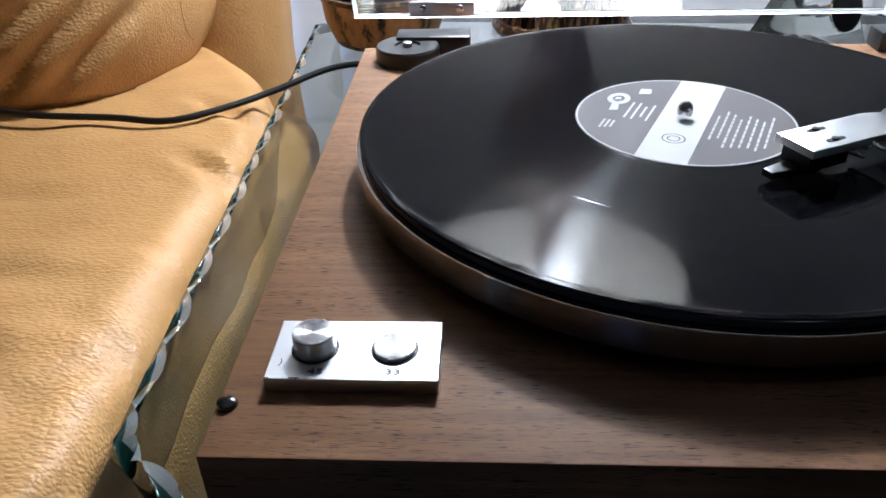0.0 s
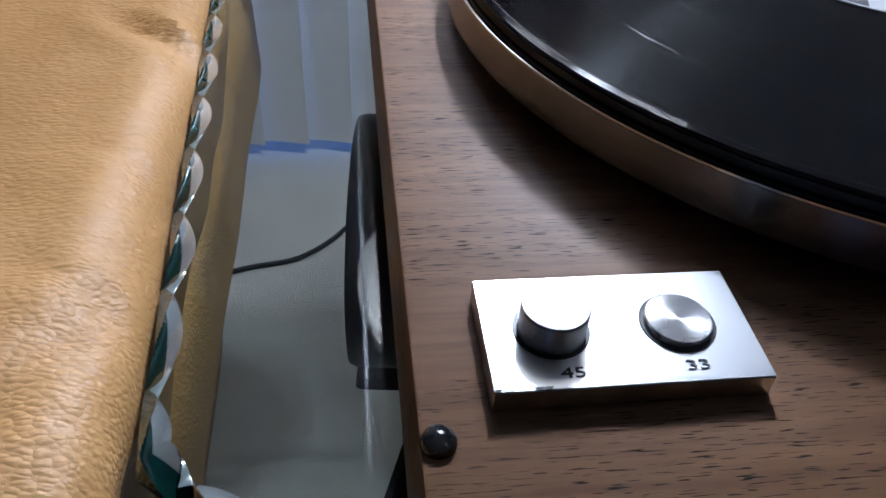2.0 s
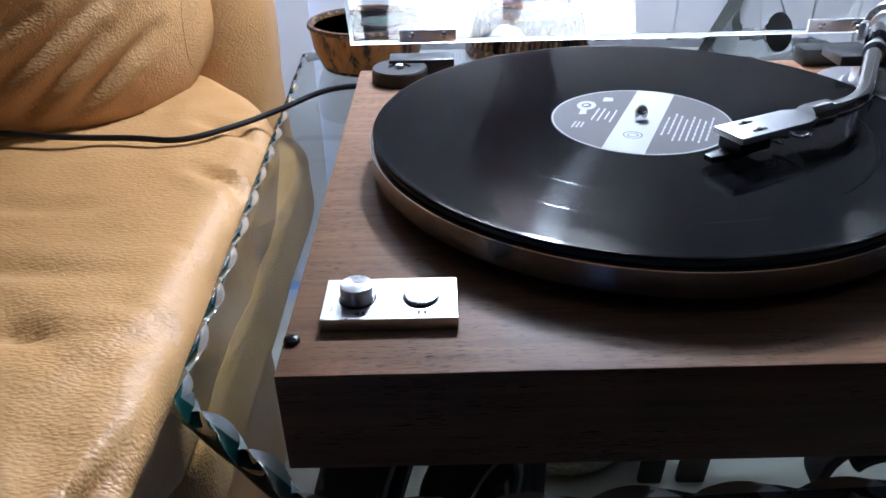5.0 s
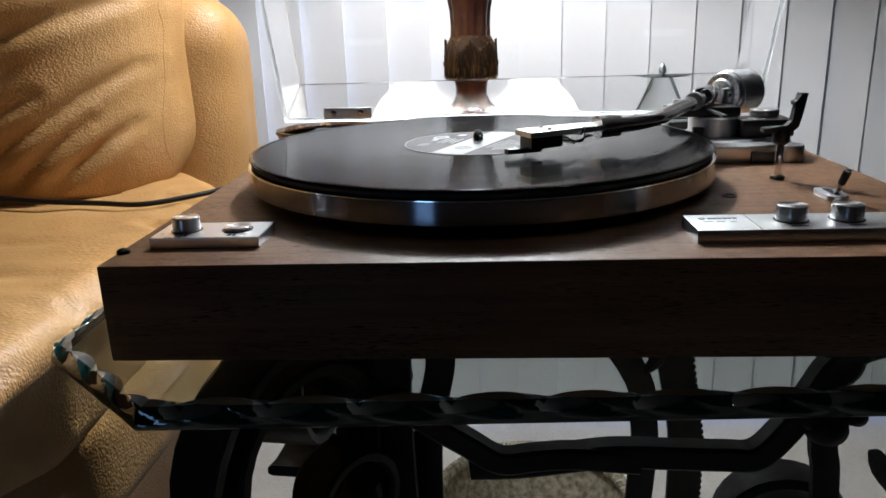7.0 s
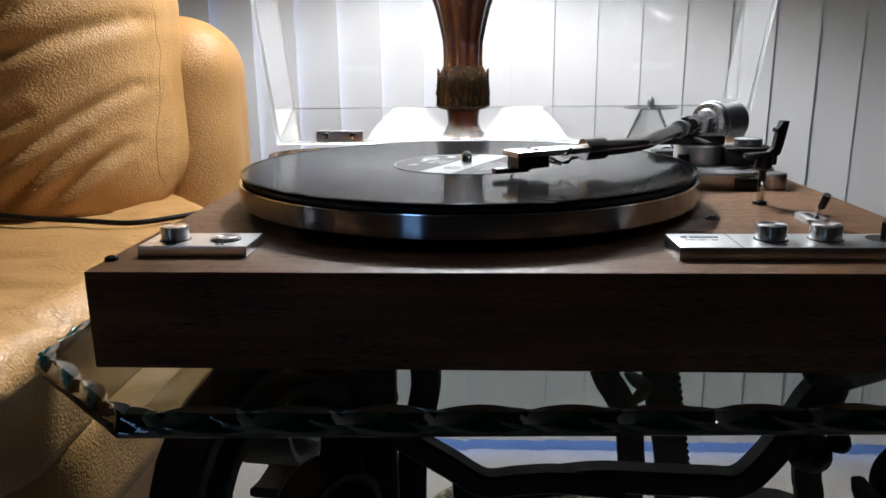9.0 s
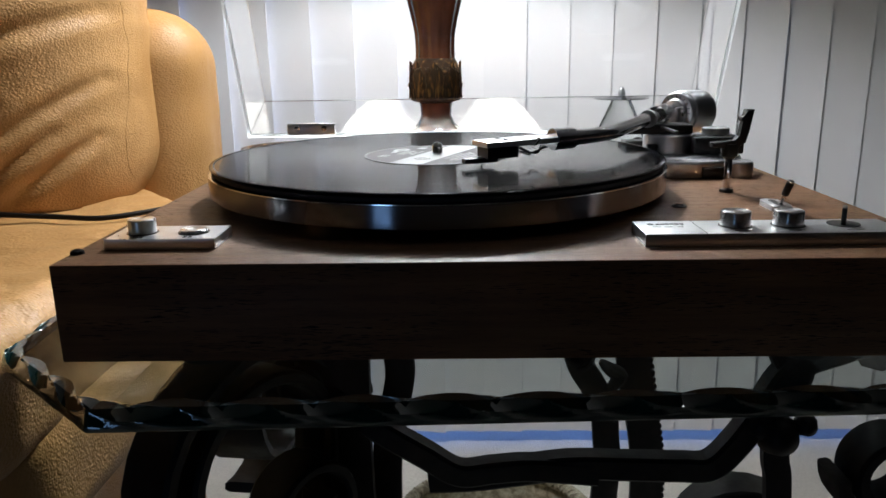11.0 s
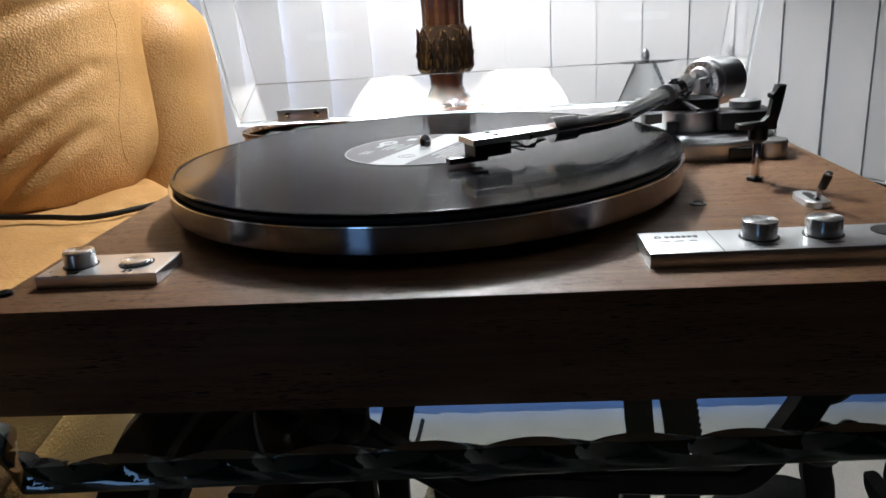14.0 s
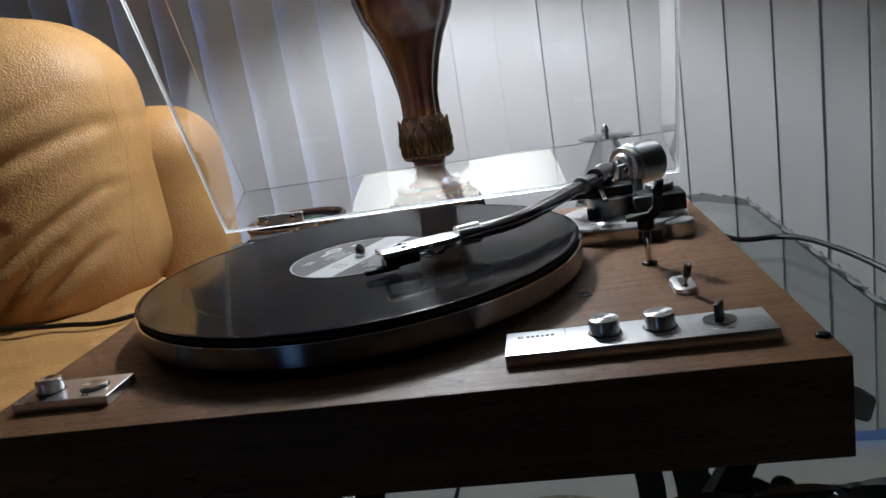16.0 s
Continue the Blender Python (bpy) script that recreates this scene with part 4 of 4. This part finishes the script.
def pad(x0, x1, y0, y1, z0, z1, r, seed, dent=0.006, folds=(), cuts=40, slant=0.0, under=0.0):
    """A stuffed cushion: a rounded box with soft dents, and folds pressed in along lines."""
    b = bmesh.new()
    bmesh.ops.create_cube(b, size=1)
    bmesh.ops.subdivide_edges(b, edges=b.edges[:], cuts=cuts, use_grid_fill=True)
    sx, sy, sz = x1 - x0, y1 - y0, z1 - z0
    half = Vector((sx / 2, sy / 2, sz / 2))
    mid = Vector(((x0 + x1) / 2, (y0 + y1) / 2, (z0 + z1) / 2))
    for v in b.verts:
        p = Vector((v.co.x * sx, v.co.y * sy, v.co.z * sz))
        inner = Vector([max(-h + r, min(h - r, c)) for h, c in zip(half, p)])
        d = p - inner
        nrm = d.normalized() if d.length > 1e-9 else Vector((0, 0, 1))
        p = inner + nrm * r
        q = p + Vector((seed * 3.1, seed * 1.7, 0))
        p += nrm * dent * (noise.noise(q * 9) + 0.5 * noise.noise(q * 22))
        w = p + mid
        for a, c, wide, deep in folds:
            a, c = Vector(a), Vector(c)
            t = max(0, min(1, (w - a).dot(c - a) / (c - a).length_squared))
            off = w - (a + (c - a) * t)
            if slant:
                off.y = 0
            gap = off.length
            k = math.sin(math.pi * (0.08 + 0.84 * t))
            w = w - nrm * deep * k * (math.exp(-(gap / wide) ** 2) - 0.45 * math.exp(-((gap - 2.1 * wide) / (1.3 * wide)) ** 2))
        w.y += slant * (w.x - x1)
        if w.x > x1 - 0.12:
            w.x -= under * (max(0, z1 - 0.024 - w.z) * (1 + 3.0 * min(1, max(0, (-0.09 - w.y) / 0.06))) + 18.0 * max(0, w.y - 0.20) ** 2)
        v.co = w
    return b


def sofa():
    s = thing("leather_sofa", pose(0, 0, 0), "tan leather sofa with plump seat and back cushions", "sofa")
    seat_folds = [((-0.310, 0.150, 0.556), (-0.262, 0.105, 0.550), 0.007, 0.006), ((-0.330, 0.260, 0.556), (-0.265, 0.200, 0.552), 0.008, 0.005), ((-0.52, 0.02, 0.556), (-0.30, -0.01, 0.556), 0.010, 0.004), ((-0.48, -0.06, 0.556), (-0.275, -0.075, 0.553), 0.008, 0.004), ((-0.55, 0.10, 0.556), (-0.36, 0.085, 0.556), 0.010, 0.003), ((-0.42, -0.11, 0.553), (-0.28, -0.125, 0.548), 0.007, 0.004), ((-0.36, -0.265, 0.54), (-0.42, -0.272, 0.45), 0.008, 0.006)]
    seat_folds += [((-0.292, 0.142, 0.556), (-0.246, 0.104, 0.550), 0.0045, 0.0045), ((-0.290, 0.030, 0.556), (-0.264, 0.012, 0.552), 0.004, 0.0025), ((-0.300, -0.040, 0.556), (-0.258, -0.068, 0.550), 0.0045, 0.003)]
    # creases of the front corner
    seat_folds += [((-0.2460, -0.100, 0.553), (-0.2690, -0.196, 0.547), 0.0060, 0.0130), ((-0.335, -0.150, 0.556), (-0.312, -0.200, 0.553), 0.008, 0.008), ((-0.46, -0.155, 0.556), (-0.34, -0.175, 0.554), 0.007, 0.005), ((-0.272, -0.060, 0.553), (-0.300, -0.130, 0.554), 0.009, 0.0035), ((-0.40, -0.030, 0.556), (-0.29, -0.105, 0.554), 0.011, 0.004), ((-0.262, -0.150, 0.520), (-0.262, -0.235, 0.470), 0.010, 0.007)]
    back_folds = [((-0.78, 0.262, 0.590), (-0.362, 0.300, 0.760), 0.0080, 0.0105), ((-0.56, 0.262, 0.700), (-0.375, 0.275, 0.800), 0.006, 0.003), ((-0.54, 0.262, 0.565), (-0.365, 0.300, 0.690), 0.0060, 0.0070), ((-0.66, 0.262, 0.565), (-0.44, 0.262, 0.665), 0.007, 0.0075), ((-0.45, 0.262, 0.560), (-0.372, 0.295, 0.630), 0.006, 0.0080), ((-0.80, 0.262, 0.640), (-0.58, 0.262, 0.640), 0.008, 0.006), ((-0.49, 0.262, 0.558), (-0.40, 0.275, 0.640), 0.005, 0.005)]
    part("seat_cushion", pad(-0.86, -0.258, -0.270, 0.44, 0.445, 0.556, 0.030, 1, 0.0042, seat_folds, 120, 0.0, 0.14), "leather", s)
    part("seat_rail", pad(-0.86, -0.264, -0.095, 0.42, 0.365, 0.49, 0.040, 5, 0.0020, (), 36), "leather", s)
    part("seat_base", pad(-0.86, -0.385, -0.22, 0.54, FLOOR, 0.40, 0.014, 6, 0.0015, (), 16), "leather", s)
    back = part("back_cushion", pad(-0.86, -0.350, 0.262, 0.500, 0.512, 0.892, 0.105, 2, 0.0030, back_folds, 110, 0.48), "leather", s)
    # stitched seam down the side of the back cushion
    tree = BVHTree.FromPolygons([v.co for v in back.data.vertices], [list(p.vertices) for p in back.data.polygons])
    seam = []
    for i in range(41):
        f = i / 40
        hit = tree.ray_cast(Vector((-0.362 + 0.004 * math.sin(math.pi * f) + 0.010 * f, 0.0, 0.545 + 0.315 * f)), Vector((0, 1, 0)))
        if hit[0] is not None:
            seam.append(hit[0] - hit[1] * 0.0003)
    welt = part("seam", tube(smooth_line(seam, 3), 0.0007, 8), "leather", back, "stitched leather seam")
    for a, c in list(zip(seam, seam[1:])):
        part("stitch", tube([a.lerp(c, 0.2) + Vector((-0.0022, -0.0004, 0)), a.lerp(c, 0.8) + Vector((-0.0022, -0.0004, 0))], 0.0004, 5), "thread", welt)
    part("back_shell", pad(-0.86, -0.304, 0.40, 0.56, 0.36, 0.770, 0.070, 3, 0.003, (), 40), "leather", s)
    return s


sofa()


# ---- bowl, cords ----
def bowl_mat():
    m = mat("brown_mottled_lacquer", (0.2, 0.1, 0.03), 0.3)
    f = noise_tex(m, coords(m, (1, 1, 0.35)), 75, 4, 0.6)
    to(m, "Base Color", ramp(m, f, [(0.44, (0.30, 0.13, 0.035)), (0.54, (0.20, 0.085, 0.02)), (0.58, (0.02, 0.012, 0.008))]))
    return m


M["lacquer"] = bowl_mat()
M["green_print"] = mat("green_enamel", (0.05, 0.20, 0.10), 0.4)


def bowl():
    b = thing("brown_bowl", pose(-0.192, 0.432, GLASS), "round mottled brown bowl with a dark rim", "bowl")
    part("body", lathe([(0, 0), (0.046, 0), (0.053, 0.005), (0.060, 0.022), (0.062, 0.038), (0.0630, 0.044), (0.0585, 0.044), (0.056, 0.030), (0.048, 0.010), (0, 0.008)], 56, close=False), "lacquer", b)
    part("rim", lathe([(0.0625, 0.0435), (0.0650, 0.0455), (0.0640, 0.0490), (0.0600, 0.0490), (0.0580, 0.0455), (0.0585, 0.0435)], 56), "gilt", b, "dark carved rim")
    part("foot_ring", lathe([(0.046, 0), (0.050, -0.0), (0.052, 0.003), (0.050, 0.006), (0.046, 0.006)], 48), "gilt", b)
    c = tagged(new("trinket_tin"), "small dark tin with green print in the bowl", "tin")
    c.location = (-0.175, 0.432, GLASS + 0.010)
    part("tin_body", lathe([(0, 0), (0.024, 0), (0.0245, 0.002), (0.0245, 0.034), (0.0235, 0.036), (0, 0.0362)], 40, close=False), "black", c)
    for k in range(5):
        part("printed_leaf", prism([(0, 0), (0.006, 0.0025), (0.013, 0), (0.006, -0.0025)], 0.0363, 0.0366, 0, pose(0, 0, 0, 0, 0, 72 * k) @ pose(0.004, 0, 0)), "green_print", c)


bowl()


M["thin"] = glass("thin_clear_plastic", (0.90, 0.92, 0.92), 0.0, 1.12)


def pyramid_clock():
    """Clear pyramid stand with a small dial and a flat cap."""
    c = thing("pyramid_clock", pose(0.205, 0.375, GLASS, 0, 0, 28), "clear acrylic pyramid ornament with a small dial", "ornament")
    b = bmesh.new()
    lo = [b.verts.new((x, y, 0)) for x, y in ((-0.040, -0.040), (0.040, -0.040), (0.040, 0.040), (-0.040, 0.040))]
    hi = [b.verts.new((x, y, 0.104)) for x, y in ((-0.008, -0.008), (0.008, -0.008), (0.008, 0.008), (-0.008, 0.008))]
    b.faces.new(lo[::-1])
    b.faces.new(hi)
    for k in range(4):
        b.faces.new((lo[k], lo[(k + 1) % 4], hi[(k + 1) % 4], hi[k]))
    bmesh.ops.bevel(b, geom=b.edges[:], offset=0.0015, segments=2, profile=0.5, affect="EDGES")
    part("pyramid", b, M["thin"], c)
    d = part("dial", cyl(0.017, 0, 0.002, 0.0005, 40, pose(0, -0.0330, 0.046, 72, 0, 0)), "label_light", c, "small white round dial")
    part("dial_ring", lathe([(0.017, 0), (0.0185, 0), (0.0185, 0.0026), (0.017, 0.0026)], 40, pose(0, -0.0330, 0.046, 72, 0, 0)), "chrome", d)
    part("dial_hand", box(-0.0006, 0.0006, 0, 0.011, 0.0022, 0.0026), "ink", d).matrix_local = pose(0, -0.0330, 0.046, 72, 0, 0)
    part("cap", lathe([(0, 0.104), (0.030, 0.1045), (0.0315, 0.1055), (0.012, 0.1072), (0, 0.108)], 40, close=False), "alu_dark", c, "flat grey metal cap")
    part("finial", lathe([(0, 0.108), (0.003, 0.108), (0.0045, 0.112), (0.003, 0.117), (0, 0.121)], 20, close=False), "satin", c)


pyramid_clock()


def basket_mat():
    m = mat("pale_wicker", (0.45, 0.40, 0.30), 0.8)
    f = noise_tex(m, coords(m), 90, 3)
    to(m, "Base Color", ramp(m, f, [(0.35, (0.20, 0.17, 0.11)), (0.65, (0.50, 0.45, 0.33))]))
    bump(m, f, 0.5, 0.003)
    return m


M["wicker"] = basket_mat()


def basket():
    c = thing("wicker_basket", pose(0.075, 0.590, FLOOR) @ Matrix.Scale(1.05, 4), "round pale wicker basket on the carpet", "basket")
    part("weave", lathe([(0, 0.004), (0.125, 0.004), (0.150, 0.050), (0.158, 0.085), (0.152, 0.085), (0.144, 0.050), (0.120, 0.012), (0, 0.010)], 64, close=False), "wicker", c)
    rim = bmesh.new()
    for s in range(3):
        line = [Vector(((0.155 + 0.006 * math.cos(46 * a + s * 2.094)) * math.cos(a), (0.155 + 0.006 * math.cos(46 * a + s * 2.094)) * math.sin(a), 0.090 + 0.006 * math.sin(46 * a + s * 2.094))) for a in [2 * math.pi * i / 420 for i in range(421)]]
        tube(line, 0.0055, 6, bm=rim)
    part("braided_rim", rim, "wicker", c)


basket()


def cord(name, pts, r, label):
    return tagged(obj(name, tube(smooth_line(pts, 10), r, 10), "cord"), label, "cable")


cord("power_cord", [(-0.80, 0.10, 0.572), (-0.60, 0.155, 0.575), (-0.50, 0.195, 0.571), (-0.43, 0.195, 0.566), (-0.378, 0.199, 0.5625), (-0.333, 0.195, 0.5615), (-0.295, 0.217, 0.563), (-0.262, 0.245, 0.566), (-0.215, 0.275, 0.575), (-0.160, 0.265, 0.580), (-0.10, 0.215, 0.585), (-0.08, 0.187, 0.590)], 0.0027, "black power cord lying across the sofa seat")
cord("signal_cord", [(0.20, 0.187, 0.590), (0.235, 0.225, 0.580), (0.275, 0.225, 0.572), (0.305, 0.212, 0.563), (0.339, 0.205, 0.563), (0.360, 0.155, 0.566), (0.385, 0.063, 0.556), (0.43, -0.02, 0.50), (0.47, -0.05, 0.35), (0.52, -0.03, 0.05), (0.60, 0.05, FLOOR + 0.006)], 0.0025, "black cable trailing over the glass edge")
cord("floor_cord", [(-0.52, 0.64, FLOOR + 0.004), (-0.376, 0.692, FLOOR + 0.004), (-0.286, 0.713, FLOOR + 0.004), (-0.217, 0.77, FLOOR + 0.004), (-0.170, 0.85, FLOOR + 0.004), (-0.148, 0.91, FLOOR + 0.004), (-0.142, 1.00, FLOOR + 0.004)], 0.0045, "grey cable lying on the carpet")
